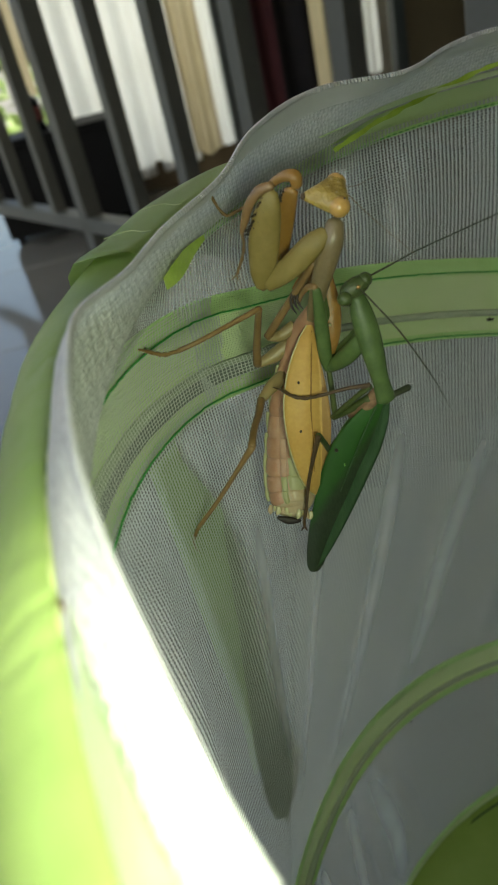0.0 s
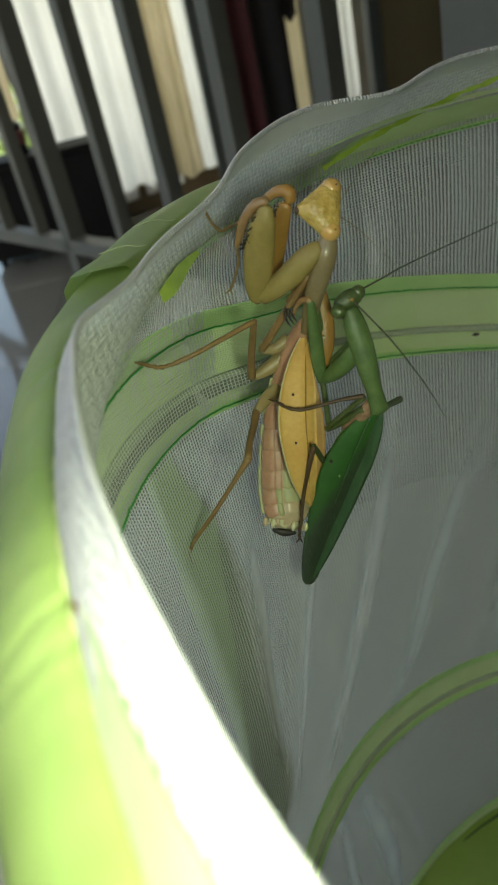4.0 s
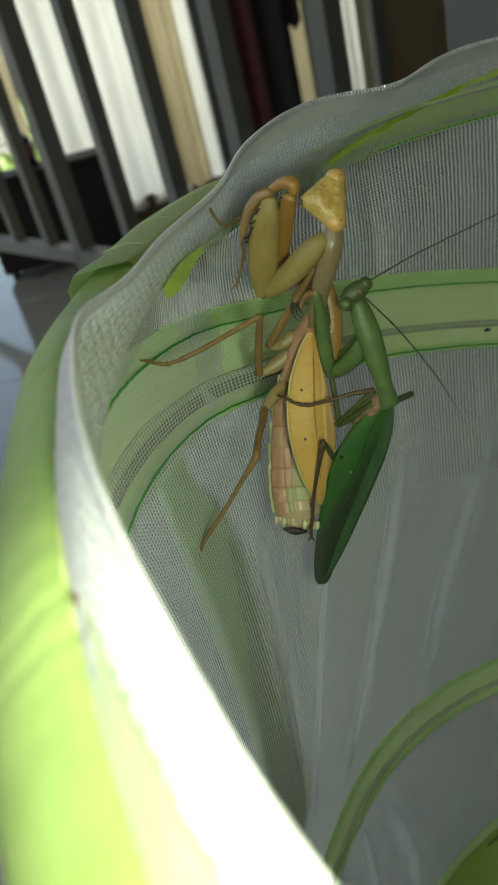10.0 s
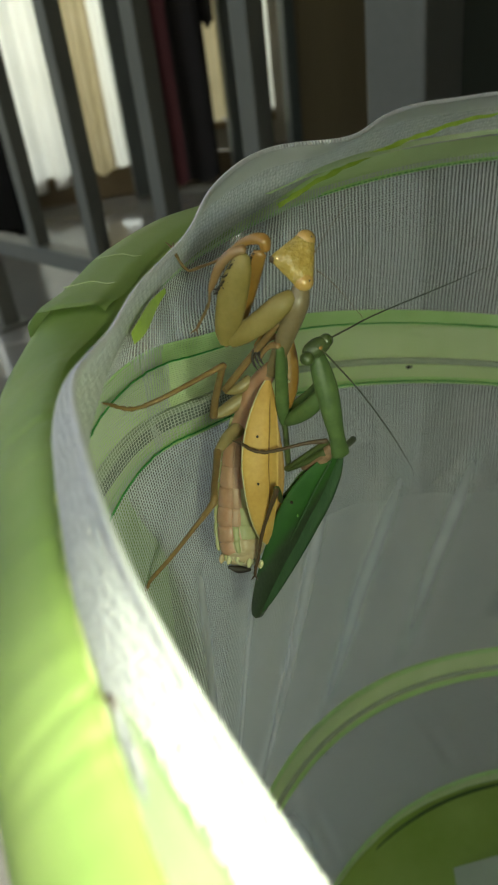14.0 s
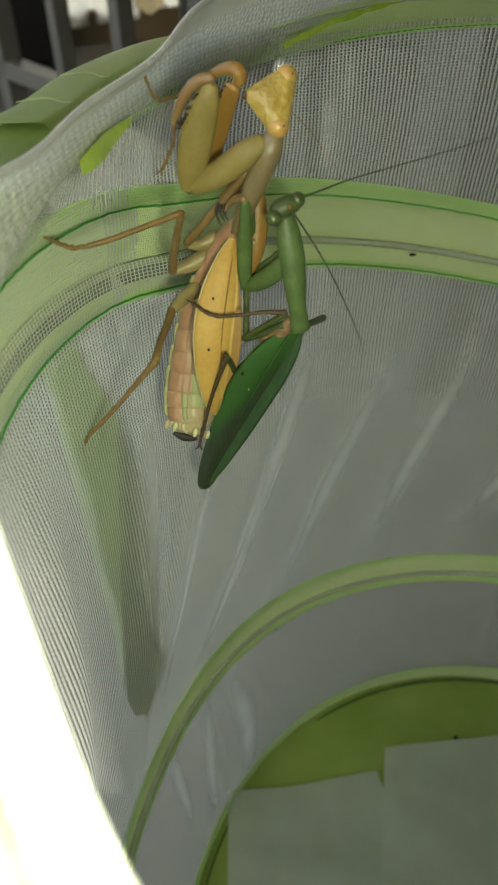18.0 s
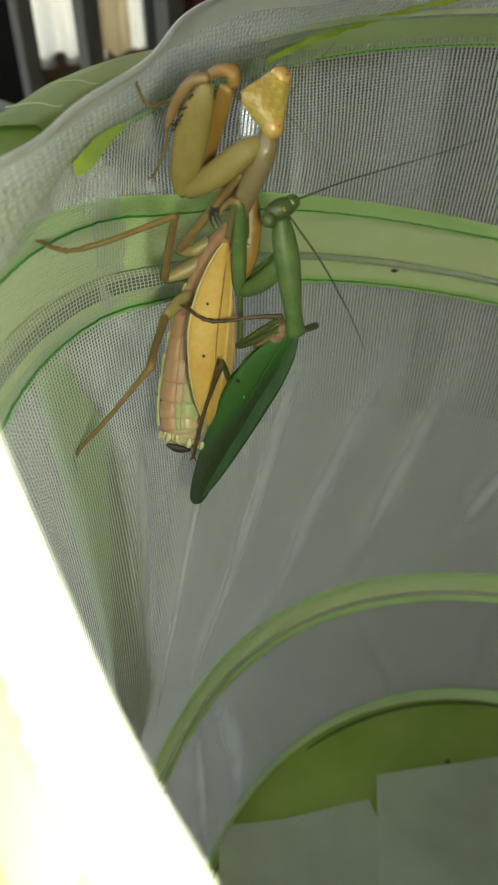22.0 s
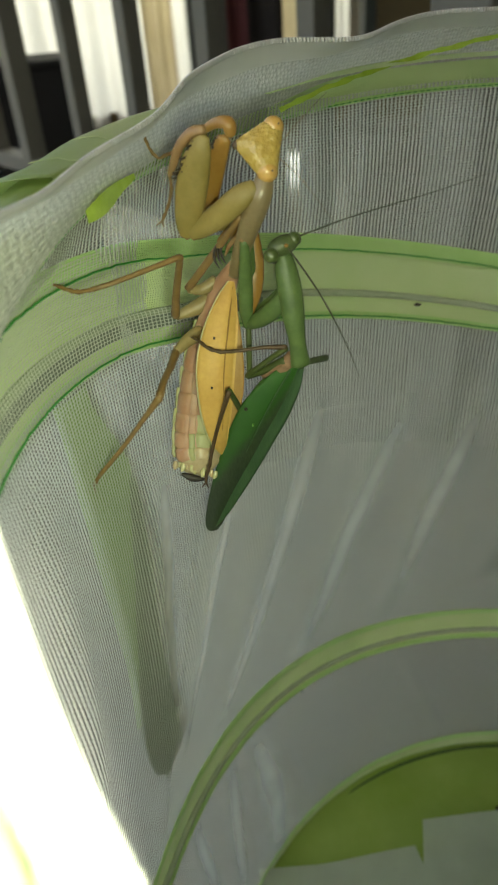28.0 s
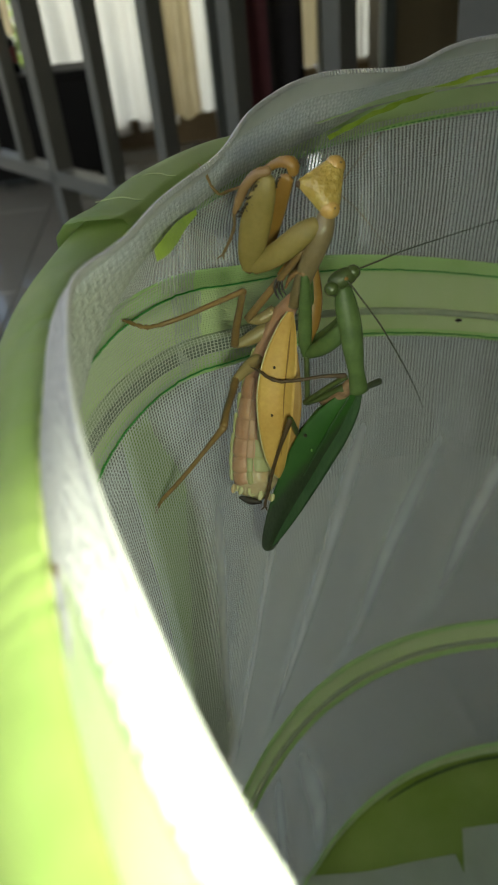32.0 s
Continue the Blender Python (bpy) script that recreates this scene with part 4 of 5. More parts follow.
    for k, h, way, wide in ((1, 0.0129, 1, 0.0052), (1, -0.0129, -1, 0.0018), (2, 0.0074, 1, 0.0026), (2, -0.0080, -1, 0.0020), (3, 0.0135, 1, 0.0030)):
        # the bound edge runs from a little within the seam out to the band's rim
        strip("binding", k, [(0.0010, h + way * wide), (0.0006, h + way * wide * 0.6), (0.0006, h), (0.0010, h - way * 0.0012)], M_GREEN_EDGE, cage, ripple=0.0003, seed=h * 900, label="bright green bound edge", edge=inside if k == 1 else within)
        if k == 1:
            ring_line("stitching", k, -0.0003, h, 0.00027, M_STITCH, cage, 50, 262, step=0.8, shift=lambda d: sewn_inside(d) - 0.0003 + 0.0002 * noise.noise((d, 0, 0)), wave=lambda d: 0.0004 * noise.noise((d * 0.7, 3, 0)))
    strip("binding", 0, [(-0.0008, -0.0168), (-0.0012, -0.0182), (-0.0008, -0.0198)], M_GREEN_EDGE, cage, ripple=0.0003, seed=2, label="bright green bound edge", edge=lifted)
    ring_line("stitching", 0, -0.0014, -0.0182, 0.00022, M_STITCH, cage, 60, 260, dash=(0.75, 0.15), wave=lambda d: lifted(d, 0, 0, -0.0182)[1] + 0.0182)
    # same net drawn thinner and paler, painting more light onto the band's left
    for deg0, rows in ((150.5, [(0.0004, 0.0176), (0.0002, 0.0130), (0.0003, 0.0080), (0.0006, 0.002), (0.0004, -0.0030)]), (134.0, [(0.0004, -0.0030), (0.0000, -0.0045), (0.0000, -0.009), (0.0002, -0.0125)])):
        strip("net_lap", 1, rows, M_NET_LAP, cage, deg0, 184, 0.75, "fine net lying over the band", ripple=0.0002, seed=9, edge=inside)
    strip("hoop_sleeve", 1, [(0.0008, -0.0032), (0.0004, -0.0058), (0.0008, -0.0090)], M_SLEEVE, cage, 128, 180, 1.0, "grey sleeve of the middle hoop", ripple=0.0003, seed=4, edge=inside)
    ring_line("hoop_wire", 1, 0.0016, -0.0044, 0.0014, M_WIRE, cage, step=2.0, label="thin springy wire hoop", shift=sewn_inside)
    ring_line("hoop_wire", 2, -0.0034, -0.0045, 0.0014, M_WIRE, cage, step=2.0, label="thin springy wire hoop")
    # base wire coloured dark green to paint the shadow under the rim
    ring_line("hoop_wire", 3, -0.0066, 0.0035, 0.0011, M_RIM_SHADE, cage, step=2.0, label="base hoop wire, coloured dark as the shade under the rim")
    hem = [on_hoop(0, d, lifted(d, 0, -0.0084, 0.0056)[0] + 0.0003 * noise.noise((d * 0.5, 2, 0)), lifted(d, 0, -0.0084, 0.0056)[1]) for d in np.arange(172, 262, 0.4)]
    part("band_hem", limb(hem, [0.00045 + 0.0002 * math.sin(d * 3.3 + 3.5 * noise.noise((d * 0.3, 0, 0))) for d in np.arange(172, 262, 0.4)], sides=8, steps=1, unit=1.0, face=(0.01, 0.02, 1)), M_HEM, cage, "pale puckered hem along the zip tape")
    # crumpled bright edge where the band is turned over under the tape
    def turned(deg, j, r, h):
        base = 0.0062 - 0.00041 * (deg - 103) + 0.0007 * noise.noise((deg * 0.35, 1.0, 6.0))
        return -0.0058 - 0.0010 * (1 - j / 2) + 0.0006 * noise.noise((deg * 0.8, j, 3.0)), base + (j - 1) * (0.0006 + 0.0004 * noise.noise((deg * 0.6, 8.0, 2.0)))

    strip("band_fold", 0, [(0, 0)] * 3, M_TAB, cage, 84, 125, 0.4, "crumpled bright lime edge of the turned band", edge=turned)
    # zip tape and coil
    strip("zip_tape", 0, [(0, 0)] * 9, M_TAPE, cage, 0, 360, 0.75, "white woven zip tape standing round the opening", edge=tape_edge)
    strip("coil_tape", 0, [(0, 0)] * 5, M_COIL_TAPE, cage, 0, 360, 0.75, "smooth white strip that carries the zip coil", edge=lambda d, j, r, h: (lambda q: (q[0] - 0.0005, q[1] + 0.0002))(tape_edge(d, 5.4 + 0.65 * j, r, h)))
    build_zip(cage)
    # seam strip down the side, green above; shade on its folded end painted grey-green
    def seam(name, mat, s0, s1, lower, upper, lift, label):
        verts, faces, uvs = [], [], []
        rows, cols = 44, 8
        for j in range(rows + 1):
            fall = s0 + (s1 - s0) * j / rows
            d0, d1 = lower(fall), upper(fall)
            for i in range(cols + 1):
                t = i / cols
                p, out, _ = net_point(1, 2, d0 + (d1 - d0) * t, fall)
                verts.append(p + out * (lift - 0.0008 * math.sin(math.pi * t) + 0.0003 * noise.noise((fall * 14, t * 2, 4))))
                uvs.append((t * 0.024, fall * 0.18))
        for j in range(rows):
            for i in range(cols):
                q = j * (cols + 1) + i
                faces.append((q, q + 1, q + cols + 2, q + cols + 1))
        return part(name, from_data(name, verts, faces, uvs), mat, cage, label)

    def seam_right(fall):
        end = max(0.0, (fall - 0.79) / 0.062)
        return 153.2 + 5.2 * bell(fall, 0.08, 0.07) + 1.3 * bell(fall, 0.55, 0.07) - 1.2 * bell(fall, 0.77, 0.06) + 5.0 * end ** 2.0

    def seam_left(fall):
        return 164.7 - 0.9 * bell(fall, 0.52, 0.10) - 3.0 * max(0.0, (fall - 0.65) / 0.143) ** 1.3 - 2.6 * max(0.0, (fall - 0.79) / 0.062) ** 1.5

    def seam_fold(fall):
        return max(seam_right(fall) + 0.3, min(154.6 + (fall - 0.24) * 22.0, seam_left(fall)))

    seam("seam_strip", M_SEAM, 0.075, 0.64, lambda f: seam_fold(f) - 0.4, seam_left, 0.0016, "green strip sewn down the side seam")
    seam("seam_fold", M_SEAM_SHADE, 0.24, 0.855, seam_right, seam_fold, 0.0014, "folded end of the seam strip, its shade painted grey-green")
    # ribbon tab behind the net near the top
    a, b = on_hoop(0, 149.2, -0.0105, 0.0008), on_hoop(0, 157.2, -0.0098, 0.0004)
    along, out = (b - a), Vector((-0.87, 0.47, 0))
    up = along.cross(out).normalized()
    verts, faces, uvs = [], [], []
    for i in range(9):
        t = i / 8
        for j in range(4):
            w = (j / 3 - 0.5) * 0.0046 * (0.3 + 0.7 * min(1.0, 1.9 * t)) * (1 - 0.35 * max(0.0, t - 0.8) / 0.2)
            verts.append(a + along * t + up * w + out * (0.0004 * math.sin(6 * t) + 0.0005))
            uvs.append((t * 0.02, j * 0.002))
    for i in range(8):
        for j in range(3):
            q = i * 4 + j
            faces.append((q, q + 1, q + 5, q + 4))
    part("ribbon_tab", from_data("ribbon_tab", verts, faces, uvs), M_TAB, cage, "shiny yellow-green ribbon tab")
    # base
    verts, faces, uvs = [(*(HOOPS[3][0] + Vector((0, 0, -0.004))),)], [], [(0, 0)]
    n, m = 96, 10
    for j in range(1, m + 1):
        for i in range(n):
            p = HOOPS[3][0].lerp(on_hoop(3, i * 360 / n, 0.0005, 0), j / m)
            p.z = 0.0065 + 0.004 * (j / m) ** 4 + 0.0012 * noise.noise((p.x * 18, p.y * 18, 0))
            verts.append(p)
            uvs.append((p.x, p.y))
    for i in range(n):
        faces.append((0, 1 + i, 1 + (i + 1) % n))
    for j in range(m - 1):
        for i in range(n):
            q = 1 + j * n
            faces.append((q + i, q + n + i, q + n + (i + 1) % n, q + (i + 1) % n))
    verts[0] = (0, 0, 0.0065)
    part("base_panel", from_data("base_panel", verts, faces, uvs), M_BASE, cage, "olive lime cloth floor of the cage")
    return cage


def build_zip(cage):
    """Nylon coil along the free edge of the tape: one rounded turn after another."""
    verts, faces = [], []
    count = 1000
    for i in range(count):
        deg = 360.0 * i / count
        p = on_hoop(0, deg, zip_reach(deg) - 0.0003, zip_height(deg) + 0.0004)
        q = on_hoop(0, deg + 0.4, zip_reach(deg + 0.4) - 0.0003, zip_height(deg + 0.4) + 0.0004)
        along = (q - p).normalized()
        out = Vector((p.x, p.y, 0)).normalized()
        up = out.cross(along)
        base = len(verts)
        for s, w in ((-1, 0.72), (0, 1.0), (1, 0.72)):
            for a in range(8):
                t = 2 * math.pi * a / 8
                verts.append(p + along * s * 0.00036 + (out * math.cos(t) * 0.00065 + up * math.sin(t) * 0.0009) * w)
        for s in range(2):
            for a in range(8):
                b = (a + 1) % 8
                faces.append((base + s * 8 + a, base + s * 8 + b, base + s * 8 + 8 + b, base + s * 8 + 8 + a))
        faces.append(tuple(base + a for a in range(8)))
        faces.append(tuple(base + 16 + a for a in range(8))[::-1])
    part("zip_teeth", from_data("zip_teeth", verts, faces), M_COIL, cage, "white nylon zip coil", kind="stuff")


def paper(name, corners, lift, label):
    """A loose sheet: four corners on the cage floor."""
    n = 14
    a, b, c, d = [Vector((x, y, 0)) for x, y in corners]
    verts, faces, uvs = [], [], []
    for j in range(n + 1):
        for i in range(n + 1):
            u, v = i / n, j / n
            p = a.lerp(b, u).lerp(d.lerp(c, u), v)
            p.z = lift + 0.003 * abs(noise.noise((p.x * 14 + lift * 90, p.y * 14, 3))) + 0.004 * bell(u, 0.62, 0.05) + 0.01 * max(0, math.hypot(p.x, p.y) - 0.15) / 0.03
            verts.append(p)
            uvs.append((u * 0.25, v * 0.25))
    for j in range(n):
        for i in range(n):
            q = j * (n + 1) + i
            faces.append((q, q + 1, q + n + 2, q + n + 1))
    ob = new(name, from_data(name, verts, faces, uvs))
    ob.data.materials.append(M_PAPER)
    return tagged(ob, label, "paper sheet", "paper on the cage floor")


def mark(name, at, size, mat, parent, label, seed):
    """A small uneven lump of dirt stuck to the cloth."""
    bm = blob(Vector(at) * 1000, size, None, 2)
    for v in bm.verts:
        c = Vector(at)
        v.co = c + (v.co - c) * (1 + 1.1 * noise.noise(v.co * 1400 + Vector((seed, 0, 0))))
    return part(name, bm, mat, parent, label)


CAGE = build_cage()
mark("dropping", on_hoop(1, 100.6, -0.0034, -0.0075), (1.3, 0.7, 0.6), M_DIRT, CAGE, "dark dropping stuck to the band", 1)
mark("dropping", on_hoop(2, 117.1, -0.0062, -0.0084), (0.7, 0.5, 0.6), M_DIRT, CAGE, "dark dropping stuck to the band", 2)
mark("dropping", (0.0227, 0.1311, 0.0090), (1.6, 1.1, 0.6), M_DIRT, CAGE, "dark dropping on the cage floor", 3)
mark("smudge", on_hoop(0, 190.8, -0.0053, 0.0136), (0.3, 0.7, 0.5), M_SMUDGE, CAGE, "brown smudge at the tape's foot", 9)
mark("smudge", on_hoop(0, 191.2, -0.0058, 0.0140), (0.3, 1.1, 0.7), M_SMUDGE, CAGE, "brown smudge at the tape's foot", 4)
mark("smudge", on_hoop(0, 191.4, -0.0074, 0.0158), (0.3, 0.6, 0.4), M_SMUDGE, CAGE, "small brown smudge on the zip tape", 5)
mark("smudge", on_hoop(0, 195.8, -0.0046, 0.0112), (0.5, 0.6, 0.45), M_SMUDGE, CAGE, "dark speck on the hem", 6)
mark("smudge", on_hoop(0, 199.2, -0.0048, 0.0110), (0.45, 0.55, 0.4), M_SMUDGE, CAGE, "dark speck on the hem", 7)
paper("paper_sheet", [(-0.145, 0.03), (-0.133, 0.115), (-0.037, 0.1165), (-0.01, -0.08)], 0.0115, "thin white paper sheet lying on the green cage floor")
paper("paper_sheet", [(-0.070, 0.0), (-0.0285, 0.128), (0.055, 0.124), (0.11, -0.05)], 0.0165, "second creased paper sheet overlapping the first")

# ---- the two mantises; places in millimetres from the pair's middle ----
PAIR = Vector((-0.1345, 0.0645, 0.385))
FACE = np.array((-0.006, -0.878, 0.479))        # from the pair towards the open mouth of the cage
RIGHT = np.array((0.967, -0.127, -0.220))
UP = np.array((0.254, 0.462, 0.850))


def leaf(rows, arch, thick, lean=0.0, face=FACE, across=None, n=10, wave=0.0):
    """A wing cover: rows of (x, y, z, half width); arched across, with a real thickness."""
    r = spline(rows, 6)
    path, half = r[:, :3] * 0.001, np.maximum(r[:, 3], 0.05) * 0.001
    verts, uvs, faces = [], [], []
    k = len(path)
    for side in (1, -1):
        for i in range(k):
            d = path[min(i + 1, k - 1)] - path[max(i - 1, 0)]
            d /= np.linalg.norm(d)
            b = np.asarray(face, float)
            b = b - (b @ d) * d
            b /= np.linalg.norm(b)
            a = np.cross(d, b)
            a, b = a * math.cos(lean) + b * math.sin(lean), b * math.cos(lean) - a * math.sin(lean)
            for j in range(n + 1):
                t = 2 * j / n - 1
                z = arch * 0.001 * (1 - t * t) * half[i] / max(half) + side * thick * 0.0005 * (1 - 0.8 * abs(t))
                z += wave * 0.0001 * math.sin(9 * t + i * 0.5)
                verts.append(path[i] + a * t * half[i] + b * z)
    for side in range(2):
        o = side * k * (n + 1)
        for i in range(k - 1):
            for j in range(n):
                q = o + i * (n + 1) + j
                f = (q, q + 1, q + n + 2, q + n + 1)
                faces.append(f if side else f[::-1])
    o = k * (n + 1)
    for i in range(k - 1):
        for j in (0, n):
            q = i * (n + 1) + j
            f = (q, q + n + 1, o + q + n + 1, o + q)
            faces.append(f)
    for i in (0, k - 1):
        for j in range(n):
            q = i * (n + 1) + j
            faces.append((q, q + 1, o + q + 1, o + q))
    me = from_data("leaf", verts, faces)
    return me


YELLOW_WING = [(11.2, 5.6, 16.6, 0.5), (9.4, 3.0, 12.6, 2.5), (6.8, -0.6, 6.0, 4.3), (4.6, -3.6, -1.6, 4.9), (3.6, -5.6, -9.6, 4.5), (3.2, -5.6, -18.0, 3.4), (3.4, -4.4, -25.0, 1.9), (3.6, -3.4, -28.6, 0.4)]


def leaf_rim(rows, lean, side, radius):
    """A fine raised rim along one edge of a wing cover."""
    r = spline(rows, 6)
    path, half = r[:, :3], np.maximum(r[:, 3], 0.05)
    pts = []
    for i in range(len(path)):
        d = path[min(i + 1, len(path) - 1)] - path[max(i - 1, 0)]
        d /= np.linalg.norm(d)
        b = FACE - (FACE @ d) * d
        b /= np.linalg.norm(b)
        a = np.cross(d, b)
        a = a * math.cos(lean) + b * math.sin(lean)
        pts.append(path[i] + a * side * half[i] + b * 0.05)
    return limb(pts, [radius] * len(pts), 1, FACE, 6, 1)


def spines(a, b, count, size, way, mat_parent, name="spine"):
    """A row of short pointed spines as one toothed comb."""
    out = []
    a, b, way = np.array(a, float), np.array(b, float), np.array(way, float)
    for i in range(count):
        t = (i + 0.5) / count
        p = a + (b - a) * t + RIGHT * 0.25 * math.sin(5 * i)
        ln = size * (0.45, 1.1, 0.6, 0.85)[i % 4]
        lean = way + UP * 0.35 * math.sin(2.3 * i + 1) - RIGHT * 0.2 * math.cos(3.1 * i)
        out.append(limb([p, p + lean * ln * 0.6, p + lean * ln - UP * 0.15 * ln], [0.34, 0.24, 0.04], sides=6, steps=2))
    return part(name, joined(out), M_DARK, mat_parent, "row of dark spines")


def foot(points, radius, parent, mat, label=""):
    """A jointed foot: beads along the last points, with two claws."""
    line = spline(points, 7)
    n = len(line) - 1
    bits = [limb(line, [radius * (1 - 0.25 * i / n) * (0.78 + 0.42 * (abs(math.sin(math.pi * (i / n) ** 0.7 * 5)) ** 0.6 if i > n * 0.3 else 0.3)) for i in range(n + 1)], sides=8, steps=1, wobble=0.12)]
    p, d = np.array(points[-1], float), np.array(points[-1], float) - np.array(points[-2], float)
    d /= np.linalg.norm(d)
    for s in (-1, 1):
        bits.append(limb([p - d * 0.3, p + d * 0.9 + RIGHT * s * 0.6, p + d * 1.7 + RIGHT * s * 1.0 - FACE * 0.5], [radius * 0.6, radius * 0.45, 0.06], sides=6, steps=2))
    return part("foot", joined(bits), mat, parent, label)


def belly_plate(a, b, r0, r1, deg0, deg1, n=9):
    """One plate of the belly's skin: a pillowed patch of the ring between two cross-sections, from deg0 to deg1 round it."""
    d = (b - a) / np.linalg.norm(b - a)
    f = FACE - (FACE @ d) * d
    f /= np.linalg.norm(f)
    side = np.cross(d, f)
    verts, faces = [], []
    for j in range(n + 1):
        u = j / n
        for i in range(n + 1):
            v = i / n
            t = radians(deg0 + (deg1 - deg0) * v)
            rise = 0.945 + 0.095 * ((1 - abs(2 * u - 1) ** 5) * (1 - abs(2 * v - 1) ** 5)) ** 0.7
            rise += 0.02 * noise.noise((u * 2.3 + a[2], v * 2.1 + deg0, 0.5))
            r = (r0 + (r1 - r0) * u) * rise
            p = a + (b - a) * (0.02 + 0.96 * u) + d * 0.5 * math.sin(math.pi * v) * u
            verts.append((p + r * (math.cos(t) * side + 0.8 * math.sin(t) * f)) * 0.001)
    for j in range(n):
        for i in range(n):
            q = j * (n + 1) + i
            faces.append((q, q + 1, q + n + 2, q + n + 1))
    return from_data("belly_plate", verts, faces)


def build_female():
    m = thing("mantis", PAIR, "large yellow-brown mantis clinging head up to the net wall", "mantis")
    # neck shield and thorax
    part("prothorax", limb([(19.6, -2.6, 42.2), (18.4, -3.3, 39.0), (17.2, -3.0, 36.0), (14.6, -1.4, 29.2), (12.8, 1.8, 22.6), (11.6, 4.4, 18.0)],
                           [1.9, 2.6, 2.7, 2.3, 1.9, 1.5], 0.75, FACE, 16), M_Y_PRON, m, "tan and greenish neck shield")
    part("thorax", limb([(12.0, 3.6, 20.5), (9.6, 9.6, 13.5), (6.5, 11.0, 6.0), (4.2, 11.5, 0.0)], [1.8, 3.0, 3.6, 4.0], 0.8, FACE, 14), M_Y_PINK, m, "pinkish thorax")
    # belly: overlapping plates in three colours
    spine_line = [(4.6, 11.2, 3.5), (2.4, 11.4, -3.5), (0.9, 10.2, -9.5), (0.1, 8.8, -15.2), (-0.9, 7.2, -20.8), (-1.9, 5.4, -25.9), (-2.4, 3.4, -29.9), (-2.6, 1.4, -32.8)]
    wide = [3.6, 4.5, 5.4, 6.4, 7.0, 7.3, 7.4, 7.0]
    for i in range(7):
        a, b = np.array(spine_line[i]), np.array(spine_line[i + 1])
        d = (b - a) / np.linalg.norm(b - a)
        r0, r1 = wide[i] * 0.88, wide[i + 1] * 0.88
        seg = part("belly_segment", limb([a - d * 0.4, a + d * 0.7, (a + b) / 2, b - d * 0.3, b + d * 0.5], [r0 * 0.93, r0 * 0.96, (r0 + r1) / 2 * 0.97, r1 * 0.96, r1 * 0.93], 0.8, FACE, 20, 3),
                   M_Y_PINK if i < 6 else M_Y_TIP, m, "swollen pink belly ring")
        part("belly_plate", belly_plate(a, b, r0, r1, 4, 63), M_Y_PINK, seg, "pink side plate with raised rim")
        part("belly_plate", belly_plate(a, b, r0, r1, 65, 92 - 2 * i), (M_Y_ROSE, M_Y_ROSE, M_Y_ROSE, M_Y_ROSE, M_Y_ROSE, M_Y_PALE, M_Y_PALE)[i], seg, "rosy middle plate")
        part("belly_plate", belly_plate(a, b, r0, r1, 94 - 2 * i, 140), (M_Y_ROSE, M_Y_ROSE, M_Y_ROSE, M_Y_PALE, M_Y_PALE, M_Y_PALE, M_Y_TIP)[i], seg, "pale green belly plate")
        off = -RIGHT * (r0 * 1.03)
        part("belly_fringe", limb([a + off, a + (b - a) * 0.3 + off * 1.03, a + (b - a) * 0.7 + off * 1.04, b + off * 1.01], [0.5, 0.55, 0.55, 0.5], 0.35, FACE, 8, 3), M_Y_PALE, seg, "pale green fringe")
    part("belly_tip", limb([(-2.5, 2.0, -31.6), (-2.2, 0.6, -33.6), (-2.0, -0.2, -34.8)], [6.2, 5.9, 4.6], 0.55, FACE, 16), M_Y_TIP, m, "cream ragged belly tip")
    for i in range(11):
        # frayed cream lobes hang over the dark plate
        p = np.array((-2.7, -1.0, -34.0)) + RIGHT * (-6.8 + 1.12 * i) - UP * (0.14 * i) + FACE * (1.2 + 0.5 * math.sin(2.1 * i))
        s = 0.62 + 0.38 * math.sin(3.7 * i + 1)
        part("tail_lobe", limb([p + UP * 1.1, p, p - UP * 0.8 * s + RIGHT * 0.4 * math.sin(5 * i), p - UP * 1.4 * s + RIGHT * 0.8 * math.sin(5 * i)], [0.5, 0.85 * s, 0.6 * s, 0.15], 0.5, FACE, 8, 3), M_Y_CREAM if i % 3 else M_Y_TIP, m)
    part("tail_plate", limb([np.array(q) + FACE * 1.0 - UP * 1.9 for q in ((-7.4, -0.5, -33.2), (-4.6, -1.1, -34.6), (-1.4, -1.2, -35.6))], [0.4, 1.1, 0.4], 0.6, FACE, 8, 3), M_DARK, m, "dark plate at the belly tip")
    # wings
    part("hind_wing", leaf([(9.8, 9.0, 12.0, 2.0), (8.0, 5.6, 2.0, 4.4), (7.2, 2.0, -10.0, 4.6), (5.2, 0.2, -22.0, 3.4), (3.6, -0.2, -28.0, 1.8), (3.2, 0.2, -30.6, 0.6)], 1.2, 0.5, -0.25), M_Y_BACKWING, m, "tan hind wing showing below the cover")
    wing = part("wing_cover", leaf(YELLOW_WING, 1.4, 0.5, 0.12), M_Y_WING, m, "ochre yellow leathery wing cover")
    part("vein", limb([np.array((11.0, 5.0, 14.6)) + FACE * 0.9, np.array((8.6, 0.0, 6.2)) + FACE * 1.7, np.array((6.4, -3.4, -3.0)) + FACE * 1.9, np.array((5.2, -5.2, -12.0)) + FACE * 1.8, np.array((4.3, -5.2, -20.0)) + FACE * 1.3], [0.2, 0.2, 0.18, 0.16, 0.1], 1, FACE, 6), M_Y_VEIN, wing, "fine dark vein")
    part("wing_rim", leaf_rim(YELLOW_WING, 0.12, 1, 0.2), M_Y_CREAM, wing, "pale rim of the wing cover")
    for p in ((4.8, -2.9, 5.3), (2.7, -6.9, -6.2)):
        q = np.array(p, float)
        part("spot", blob(q, (0.32, 0.32, 0.4), None, 2), M_DARK, wing, "tiny dark spot")
